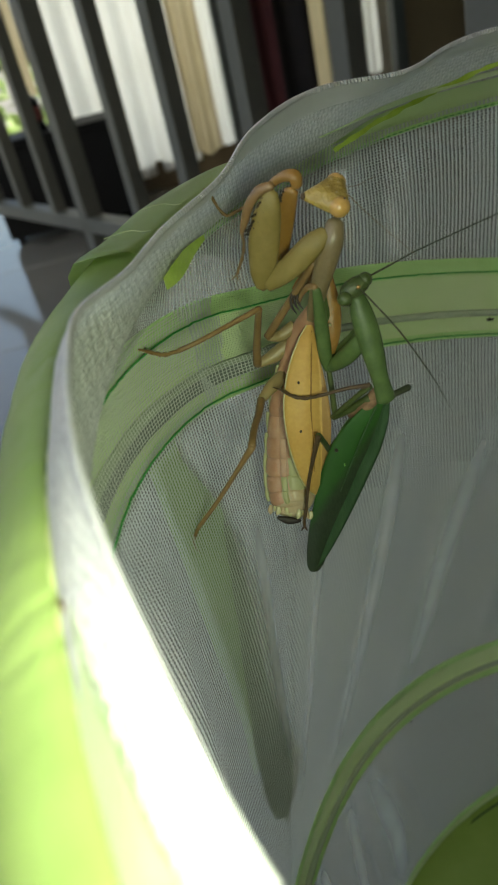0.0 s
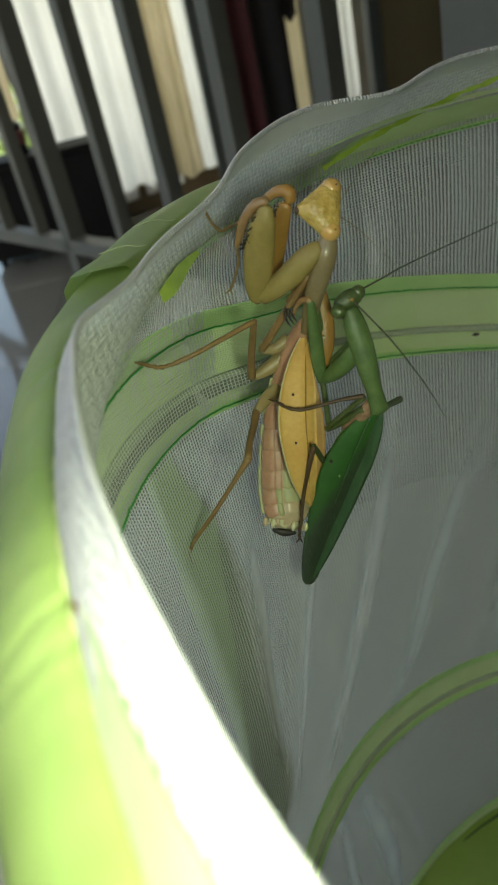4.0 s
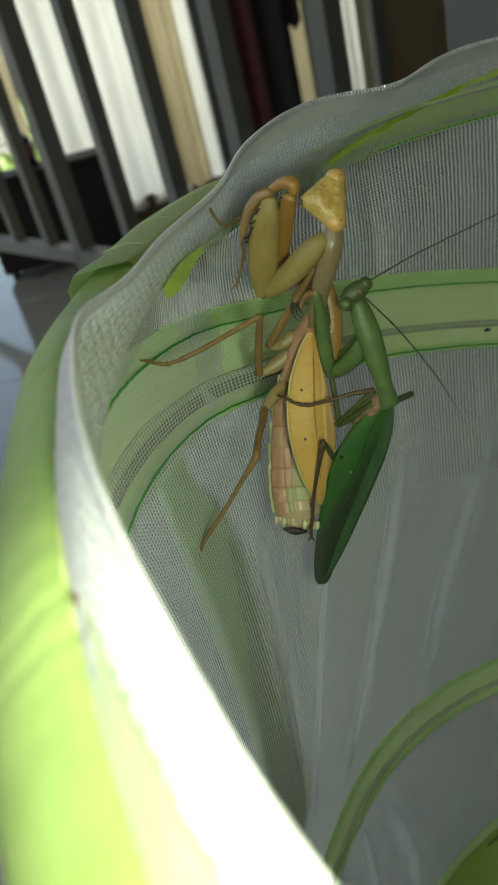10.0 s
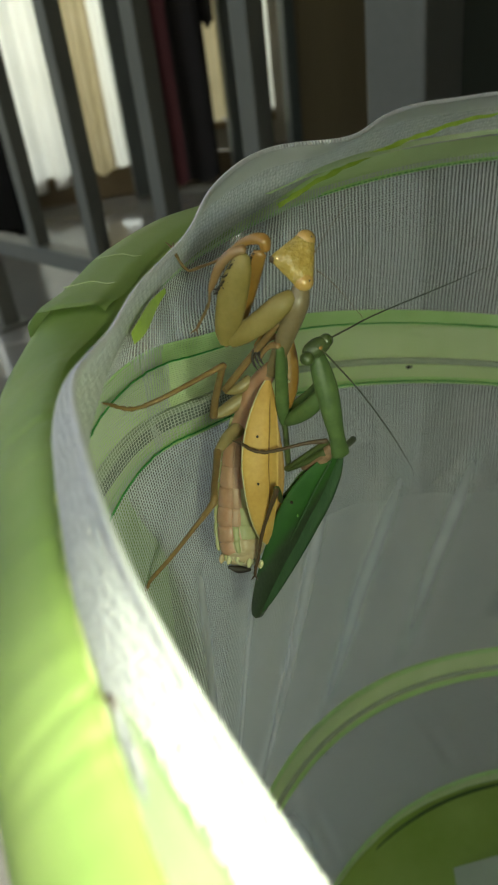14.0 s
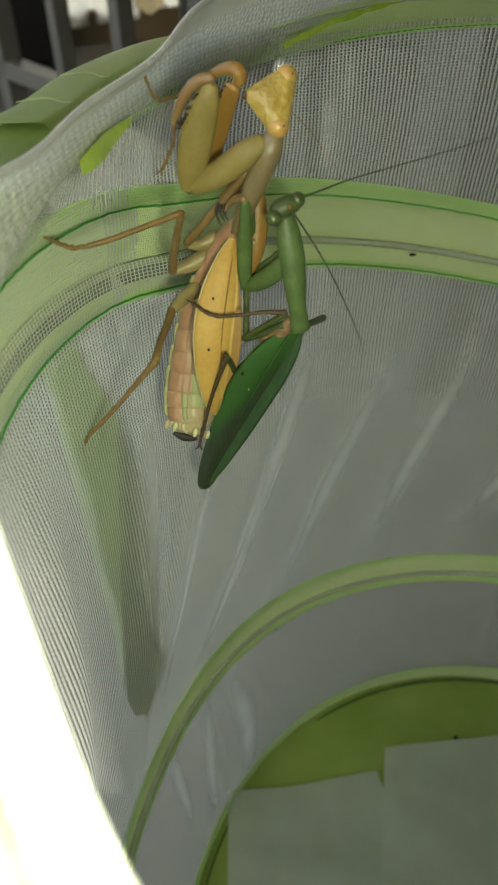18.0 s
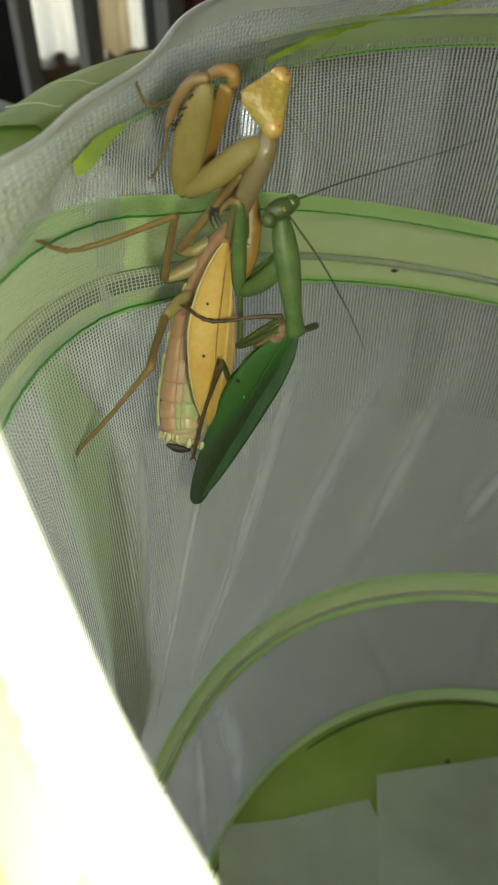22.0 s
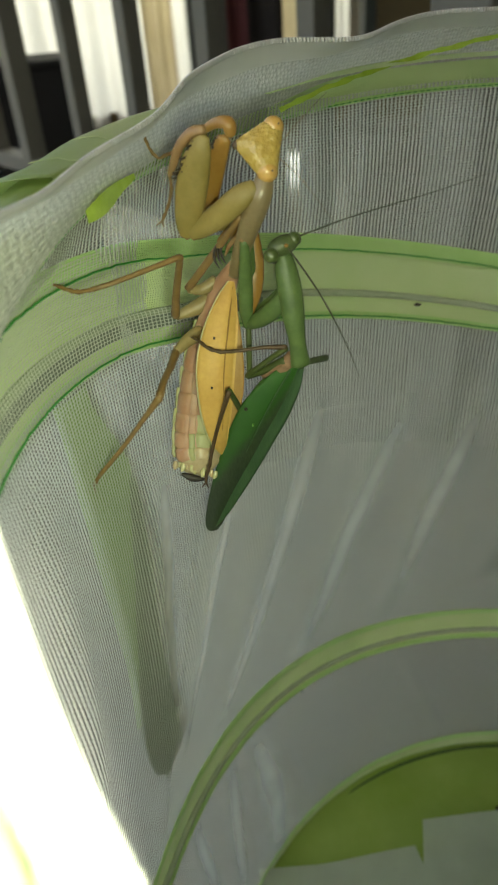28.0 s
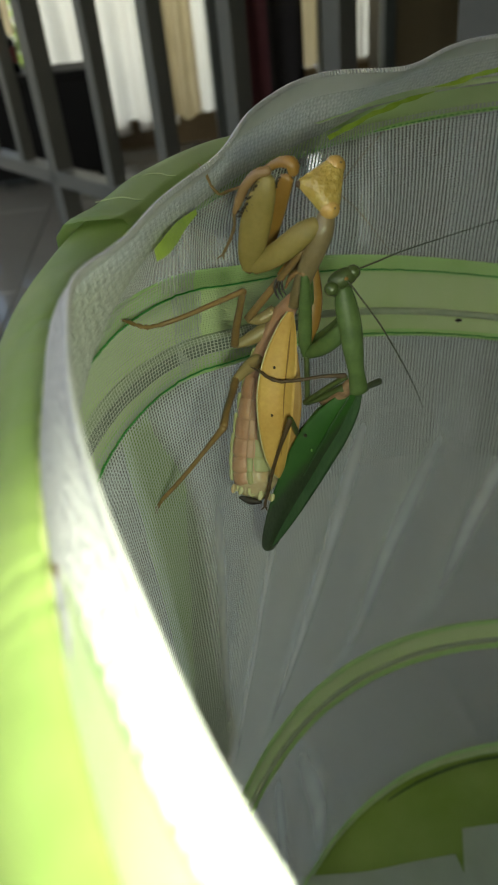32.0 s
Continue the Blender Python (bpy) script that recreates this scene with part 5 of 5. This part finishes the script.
    # forelegs: coxa, broad femur, spined tibia, foot
    for which in (0, 1):
        if which == 0:
            c = [(17.1, -3.3, 40.2), (13.9, -3.0, 38.5), (9.8, -1.0, 34.9), (5.6, 1.6, 31.7), (2.3, 3.2, 29.8)]
            f = [(1.3, 3.3, 29.1), (1.8, 3.0, 32.6), (2.9, 1.3, 38.0), (4.2, -0.2, 43.6), (5.7, -2.1, 48.5), (6.8, -2.7, 51.6)]
            t = [(7.1, -3.0, 53.0), (4.3, -2.2, 52.4), (1.7, -0.4, 49.5), (0.1, 1.6, 45.8), (-1.0, 2.5, 43.2)]
            tar = [(-1.0, 2.7, 43.2), (-0.9, 6.6, 39.3), (-1.6, 10.4, 35.7), (-2.8, 13.1, 32.4), (-4.1, 15.1, 29.6)]
            mats = (M_Y_OLIVE, M_Y_OLIVE, M_Y_TAN)
            cr, fr, tr = [1.9, 2.7, 2.9, 2.6, 1.9], [1.6, 2.9, 3.5, 3.5, 2.7, 1.5], [1.05, 1.15, 1.1, 0.95, 0.55]
        else:
            c = [(16.8, 2.2, 35.6), (13.6, 6.0, 32.0), (10.4, 8.8, 30.0), (8.0, 10.4, 29.0)]
            f = [(6.6, 10.9, 30.1), (7.9, 9.2, 34.7), (9.0, 6.8, 40.6), (10.4, 4.5, 46.0), (11.8, 2.6, 49.8)]
            t = [(13.2, 2.3, 50.3), (12.9, 2.4, 52.6), (10.8, 4.3, 52.8), (8.3, 7.4, 51.2), (5.8, 10.0, 48.7)]
            tar = [(5.8, 10.0, 48.7), (2.4, 13.8, 46.3), (-0.7, 17.5, 44.6), (-2.8, 20.0, 43.5), (-4.4, 20.2, 45.3), (-5.2, 21.1, 47.4), (-5.8, 22.2, 49.3)]
            mats = (M_Y_OLIVE, M_Y_ORANGE, M_Y_ORANGE)
            cr, fr, tr = [1.8, 2.2, 2.1, 1.7], [1.0, 1.6, 2.2, 2.2, 1.6], [1.2, 1.6, 1.3, 1.0, 0.6]
        leg = part("foreleg", limb(c, cr, 0.65, FACE, 14), mats[0], m, "olive raptorial foreleg")
        part("femur", limb(f, fr, 0.5, FACE, 16), mats[1], leg, "broad grasping femur")
        part("tibia", limb(t, tr, 0.7, FACE, 12), mats[2], leg, "pinkish tibia")
        foot(tar, 0.42, leg, M_Y_LEG, "thin reddish foot")
        if which == 0:
            spines((5.5, -2.5, 50.8), (0.2, 0.6, 42.8), 13, 2.6, (-0.75, -0.40, 0.10), leg)
            spines((4.7, -1.6, 48.4), (0.9, 0.6, 43.8), 9, 1.7, (0.10, -0.80, 0.30), leg)
        else:
            spines((10.0, 0.3, 50.8), (8.7, 1.1, 48.1), 4, 1.3, (-0.7, -0.3, -0.3), leg)
    # hooked foreleg tip gripping beside the thorax
    for dx in (0.0, 0.9, 1.7):
        p = np.array((8.6 + dx, 4.2, 26.6 + dx * 0.5))
        part("claw", limb([p, p - UP * 2.4 - RIGHT * 0.7, p - UP * 4.4 - RIGHT * 0.3, p - UP * 6.0 + RIGHT * 0.9], [0.36, 0.36, 0.3, 0.06], 1, FACE, 7, 4), M_DARK, m, "black hooked claw")
    part("inner_leg", limb([(17.2, 6.0, 27.2), (17.0, 5.0, 20.2), (16.0, 3.6, 13.6), (14.6, 2.8, 8.6)], [1.4, 2.3, 2.2, 1.2], 0.55, FACE, 12), M_Y_ORANGE, m, "orange inner leg behind the thorax")
    # bright highlight on the inner leg, drawn as a pale blob
    part("catchlight_dot", blob((15.4, 1.4, 16.6), (0.4, 0.4, 0.4), None, 2), M_Y_CREAM, m, "tiny pale blob painted in as a catch-light on the inner leg")
    part("inner_leg", limb([(14.2, 4.4, 30.6), (10.8, 4.2, 28.2), (8.6, 4.4, 26.4)], [0.9, 1.2, 0.7], 0.8, FACE, 10), M_Y_ORANGE, m, "orange inner leg behind the thorax")
    # walking legs
    a = part("middle_leg", limb([(6.0, 12.2, 9.6), (1.0, 11.6, 7.4), (-3.6, 10.2, 6.6)], [2.1, 1.9, 1.0], 0.8, FACE, 12), M_Y_LEGPALE, m, "thin brown middle leg")
    part("femur", limb([(-3.8, 10.0, 6.8), (-3.1, 7.0, 13.0), (-1.4, 0.4, 23.4), (-1.1, -1.8, 26.0)], [1.15, 1.0, 0.85, 0.9], 1, FACE, 10), M_Y_LEG, a)
    part("tibia", limb([(-1.1, -2.0, 26.2), (-8.0, -4.6, 25.2), (-16.0, -7.4, 24.0), (-21.4, -8.8, 23.4)], [0.75, 0.65, 0.6, 0.6], 1, FACE, 10), M_Y_LEG, a)
    foot([(-21.4, -8.8, 23.4), (-24.4, -8.0, 22.9), (-26.6, -7.0, 23.2), (-29.4, -4.8, 23.8)], 0.55, a, M_Y_LEG)
    b = part("middle_leg", limb([(7.6, 10.8, 14.6), (3.6, 10.4, 13.0), (0.3, 9.4, 13.8)], [1.7, 1.5, 1.0], 0.8, FACE, 12), M_Y_LEGPALE, m, "folded far-side middle leg")
    part("femur", limb([(0.2, 9.5, 13.9), (6.1, 5.9, 22.0), (10.2, 2.4, 28.1), (13.6, -1.4, 33.7)], [1.05, 1.0, 0.9, 0.8], 1, FACE, 10), M_Y_LEG, b)
    part("tibia", limb([(13.6, -1.4, 33.7), (13.0, 0.6, 32.0), (10.5, 4.0, 27.0)], [0.8, 0.6, 0.45], 1, FACE, 10), M_Y_TAN, b)
    h = part("hind_leg", limb([(3.6, 10.6, 1.6), (-1.0, 7.2, 1.2), (-5.0, 4.0, -0.6)], [2.2, 1.8, 1.1], 0.8, FACE, 12), M_Y_LEGPALE, m, "long brown hind leg")
    part("femur", limb([(-5.0, 4.0, -0.6), (-6.6, -1.6, -1.4), (-8.6, -9.4, -1.0), (-10.1, -15.8, -1.8)], [1.1, 0.95, 0.85, 1.0], 1, FACE, 10), M_Y_LEG, h)
    part("tibia", limb([(-10.1, -16.1, -1.9), (-14.6, -14.4, -8.0), (-22.0, -10.6, -18.6), (-29.0, -7.0, -27.8)], [0.95, 0.65, 0.6, 0.6], 1, FACE, 10), M_Y_LEG, h)
    foot([(-29.0, -7.0, -27.8), (-30.6, -6.4, -30.4), (-31.6, -5.6, -33.2), (-31.9, -5.0, -36.2)], 0.55, h, M_Y_LEG)
    # head on its own pivot, so that it can turn
    pivot = np.array((20.4, -0.8, 47.4))
    x, y, z = RIGHT, UP, FACE
    head = part("head", face_shape(), M_Y_FACE, m, "glossy triangular yellow head")
    head.location = Vector(pivot) * 0.001
    for side in (1, -1):
        c = np.array((0.85, 4.75 * side, 0.05))
        eye = part("eye", blob(c, (2.4, 2.35, 2.3), None, 3), M_Y_EYE, head, "smooth orange compound eye")
        part("pupil", blob((1.75, 5.0 * side, 2.16), (0.24, 0.24, 0.24), None, 2), M_DARK, head, "tiny dark eye point")
    part("mouth", blob((-6.7, -0.3, 0.1), (0.8, 0.9, 0.8), None, 2), M_BROWNLEG, head, "dark mouth parts")
    for s, end in ((1, ((6.0, 7.0, -2.0), (12.0, 16.0, -5.0))), (-1, ((9.0, -4.0, -4.0), (18.0, -10.5, -9.0)))):
        part("antenna", limb([(1.6, 0.9 * s, 1.6), (3.0, 1.8 * s, 1.0), *end], [0.16, 0.12, 0.08, 0.04], 1, (0, 0, 1), 6, 6), M_Y_LEG, head, "thread-thin antenna")
    return m, head, pivot


def face_shape():
    """The head in its own axes: x to the crown, y along the eyes, z to the front. Mouth at -x. A rounded triangle."""
    bm = bmesh.new()
    for at, size in (((-6.0, 0.0, -0.1), (1.1, 1.2, 1.1)), ((0.9, 4.7, 0.0), (2.25, 2.2, 2.1)), ((0.9, -4.7, 0.0), (2.25, 2.2, 2.1)),
                     ((0.4, 0.0, -0.6), (2.3, 3.4, 2.3)), ((-2.6, 0.0, 0.7), (2.2, 2.6, 1.9))):
        m = Matrix.Translation(Vector(at) * 0.001) @ Matrix.Diagonal((*(Vector(size) * 0.001), 1))
        bmesh.ops.create_icosphere(bm, subdivisions=3, radius=1.0, matrix=m)
    hull = bmesh.ops.convex_hull(bm, input=bm.verts[:])
    gone = [g for g in hull["geom_interior"] if isinstance(g, bmesh.types.BMVert)]
    bmesh.ops.delete(bm, geom=gone, context="VERTS")
    bmesh.ops.remove_doubles(bm, verts=bm.verts[:], dist=1e-6)
    bmesh.ops.subdivide_edges(bm, edges=[e for e in bm.edges if e.calc_length() > 0.0012], cuts=3, use_grid_fill=True)
    bmesh.ops.triangulate(bm, faces=bm.faces[:])
    bmesh.ops.smooth_vert(bm, verts=bm.verts[:], factor=0.5, use_axis_x=True, use_axis_y=True, use_axis_z=True)
    for f in bm.faces:
        f.smooth = True
    return bm


def build_male():
    m = thing("mantis", PAIR, "smaller leaf-green mantis clasping the yellow one from behind", "mantis")
    part("prothorax", limb([(21.9, -3.6, 24.2), (22.3, -4.4, 20.6), (23.0, -5.7, 15.5), (23.6, -7.0, 9.0), (24.2, -7.6, 3.4), (24.9, -7.7, -2.4)],
                           [1.9, 2.7, 2.95, 2.6, 2.1, 2.5], 0.7, FACE, 16), M_G_BODY, m, "smooth green neck shield")
    part("thorax", limb([(23.4, -6.6, -0.6), (20.2, -5.0, -4.4), (16.6, -1.0, -8.2)], [1.8, 1.7, 1.3], 0.8, FACE, 12), M_G_HIP, m, "brownish pink thorax side")
    h = part("head", blob((21.8, -3.6, 26.5), (3.9, 2.3, 2.2), (Matrix((tuple(RIGHT), tuple(UP), tuple(FACE))).transposed() @ Euler((0, 0, radians(32))).to_matrix()), 3), M_G_HEAD, m, "small olive green head")
    part("eye", blob((24.4, -3.2, 27.6), (1.75, 1.8, 1.7), None, 3), M_G_EYE, h, "green compound eye")
    part("eye", blob((18.7, -5.6, 25.0), (1.8, 1.9, 1.7), None, 3), M_G_EYE, h, "green compound eye")
    part("mouth", blob((19.4, -5.0, 23.6), (0.9, 0.8, 0.8), None, 2), M_DARK, h, "dark mouth")
    part("antenna_base", blob((22.2, -5.4, 27.0), (0.6, 0.6, 0.5), None, 2), M_Y_ORANGE, h, "orange antenna base")
    part("antenna", limb([(23.4, -4.4, 28.0), (30.0, -3.2, 29.4), (38.3, -1.9, 31.2), (57.6, -2.0, 35.3), (70.0, -2.6, 38.6)], [0.22, 0.2, 0.17, 0.12, 0.05], 1, FACE, 6, 6), M_ANT, h, "long thin antenna")
    part("antenna", limb([(22.6, -5.6, 26.4), (24.6, -7.6, 23.6), (28.2, -15.6, 18.3), (31.4, -26.3, 11.4), (32.7, -34.0, 6.6)], [0.22, 0.2, 0.18, 0.14, 0.05], 1, FACE, 6, 6), M_ANT, h, "long thin antenna")
    # folded wings: broad lit cover, darker outer side
    w = part("wing_cover", leaf([(24.0, -6.6, -2.6, 1.0), (20.2, -5.6, -7.4, 3.2), (16.0, -4.0, -14.6, 5.0), (12.4, -2.4, -22.6, 5.6), (8.6, -0.6, -32.6, 5.2), (4.8, 2.2, -44.0, 4.4), (1.8, 4.2, -54.0, 3.5), (0.2, 5.0, -60.4, 2.7), (-0.2, 5.2, -63.0, 1.5)], 1.0, 0.5, 0.30), M_G_WING, m, "glossy leaf-green folded wing cover")
    part("wing_cover", leaf([(25.4, -6.6, -3.6, 0.9), (23.6, -5.4, -9.6, 2.3), (20.4, -3.2, -17.4, 3.6), (16.2, -1.0, -26.0, 4.2), (11.4, 1.2, -36.4, 4.1), (6.6, 3.6, -47.6, 3.4), (2.6, 5.0, -56.6, 2.2), (-0.2, 5.4, -62.0, 0.6)], 0.9, 0.5, -0.85), M_G_WINGSIDE, m, "darker far wing cover")
    part("wing_edge", limb([(21.6, -4.8, -4.0), (15.6, -1.6, -9.6), (10.9, 0.2, -17.6), (7.3, 1.4, -27.0), (3.4, 3.4, -40.0), (-0.4, 5.2, -53.0), (-1.8, 5.6, -61.0)], [0.25, 0.3, 0.3, 0.28, 0.25, 0.22, 0.15], 1, FACE, 6), M_G_EDGE, w, "pale rim of the wing")
    part("vein", limb([np.array((22.4, -6.4, -4.6)) + FACE * 0.9, np.array((18.6, -5.2, -12.0)) + FACE * 1.2, np.array((14.6, -3.6, -21.0)) + FACE * 1.3, np.array((10.6, -1.4, -31.0)) + FACE * 1.2], [0.3, 0.28, 0.24, 0.1], 1, FACE, 6), M_G_WINGSIDE, w, "raised green vein")
    part("spot", blob((10.6, -8.2, -13.4), (0.5, 0.5, 0.5), None, 2), M_DARK, w, "dark spot")
    part("spot", blob((12.4, -6.2, -19.6), (0.3, 0.3, 0.5), None, 2), M_G_EDGE, w, "pale scuff")
    # forelegs
    for dx, dy in ((0.0, 0.0), (1.4, 4.0)):
        o = np.array((dx, dy, 0.3 * dx))
        c = part("foreleg", limb([np.array(p) + o for p in ((21.9, -5.6, 15.6), (19.4, -4.4, 11.6), (16.4, -1.6, 8.0), (13.6, 0.9, 5.6))], [1.6, 2.2, 2.1, 1.4], 0.65, FACE, 12), M_G_BODY, m, "green raptorial foreleg")
        part("femur", limb([np.array(p) + o for p in ((13.3, 1.3, 4.8), (13.0, 0.9, 9.0), (13.1, 0.2, 16.1), (13.1, -1.4, 23.0), (13.0, -2.4, 27.8))], [1.1, 1.7, 1.75, 1.4, 1.0], 0.6, FACE, 12), M_G_BODY, c)
        part("tibia", limb([np.array(p) + o for p in ((13.0, -2.4, 28.2), (11.6, -0.4, 28.0), (10.0, 1.6, 26.0), (8.9, 3.0, 23.0))], [0.9, 0.8, 0.6, 0.25], 1, FACE, 10), M_Y_TAN, c)
    a = part("middle_leg", limb([(21.4, -6.2, -1.8), (17.0, -2.6, -5.6), (12.4, 0.4, -8.6)], [1.3, 1.0, 0.9], 0.8, FACE, 10), M_G_LEG, m, "thin dark middle leg across the yellow wing")
    part("femur", limb([(12.2, 0.5, -8.6), (16.6, -4.4, -2.6), (21.1, -9.1, 3.1)], [0.75, 0.75, 0.8], 1, FACE, 9), M_G_LEG, a)
    part("tibia", limb([(21.1, -9.1, 3.3), (16.0, -7.4, 3.0), (10.9, -7.0, 2.6), (8.4, -6.6, 2.4)], [0.75, 0.5, 0.45, 0.5], 1, FACE, 9), M_BROWNLEG, a)
    foot([(8.4, -6.6, 2.4), (5.4, -6.6, 2.6), (2.6, -5.6, 3.4), (0.4, -3.4, 4.6)], 0.5, a, M_BROWNLEG)
    b = part("middle_leg", limb([(13.7, 3.4, 7.6), (13.4, 2.2, 0.0), (13.0, 0.9, -8.0)], [0.75, 0.75, 0.8], 1, FACE, 9), M_G_LEG, m, "upright green leg shank")
    h2 = part("hind_leg", limb([(18.9, -1.1, -9.5), (14.0, 0.2, -14.4), (9.9, 0.7, -18.8)], [1.3, 1.0, 0.9], 1, FACE, 10), M_G_LEG, m, "thin brown hind leg over the yellow belly")
    part("femur", limb([(9.9, 0.7, -18.8), (8.2, -5.4, -12.0), (6.4, -11.3, -5.9)], [0.8, 0.75, 0.85], 1, FACE, 9), M_G_LEG, h2)
    part("tibia", limb([(6.4, -11.5, -5.9), (4.2, -9.0, -14.0), (2.4, -6.5, -21.5), (0.9, -6.0, -27.4)], [0.75, 0.55, 0.5, 0.5], 1, FACE, 9), M_BROWNLEG, h2)
    foot([(0.9, -6.0, -27.4), (0.2, -5.8, -31.0), (-0.8, -5.6, -34.2), (-1.3, -5.4, -37.2)], 0.5, h2, M_BROWNLEG)
    part("knee_stub", limb([(26.6, -2.6, -4.6), (31.0, 4.6, -8.2), (36.0, 13.2, -12.3)], [0.8, 0.9, 1.0], 1, FACE, 9), M_G_LEG, m, "green hind thigh pointing to the net")
    return m


FEMALE, HEAD, PIVOT = build_female()
MALE = build_male()


def head_pose(turn, nod=0.0, tip=0.0):
    """The yellow head about its neck: turn about the eye line, nod about the crown line, tip in the face's plane (degrees)."""
    basis = Matrix((tuple(RIGHT), tuple(UP), tuple(FACE))).transposed().to_4x4()
    return Matrix.Translation(Vector(PIVOT) * 0.001) @ basis @ pose(0, 0, 0, nod, turn, tip)


def motions():
    walk(HEAD, [(0.0, head_pose(0, -42, 3)), (0.98, head_pose(0, -42, 3)), (1.1, head_pose(0, -24, 1)), (1.2, head_pose(0, -4, 0)), (1.4, head_pose(0, 0, 0)), (32.0, head_pose(0, 0, 0))])

    # the pair shifts its weight a little late in the clip; the male's wings swing towards the other's belly
    rest, female_late = Matrix.Translation(PAIR), Matrix.Translation(PAIR + Vector((-0.0006, 0.0, -0.0002)))
    top = Vector((0.0235, -0.006, 0.012))
    swing = Matrix.Translation(PAIR + top) @ Matrix.Rotation(radians(-1.3), 4, Vector(FACE)) @ Matrix.Translation(-top)
    walk(FEMALE, [(0.0, rest), (25.5, rest), (27.5, female_late), (32.0, female_late)])
    walk(MALE, [(0.0, rest), (25.5, rest), (27.5, swing), (31.0, swing), (32.0, rest.lerp(swing, 0.6))])


motions()
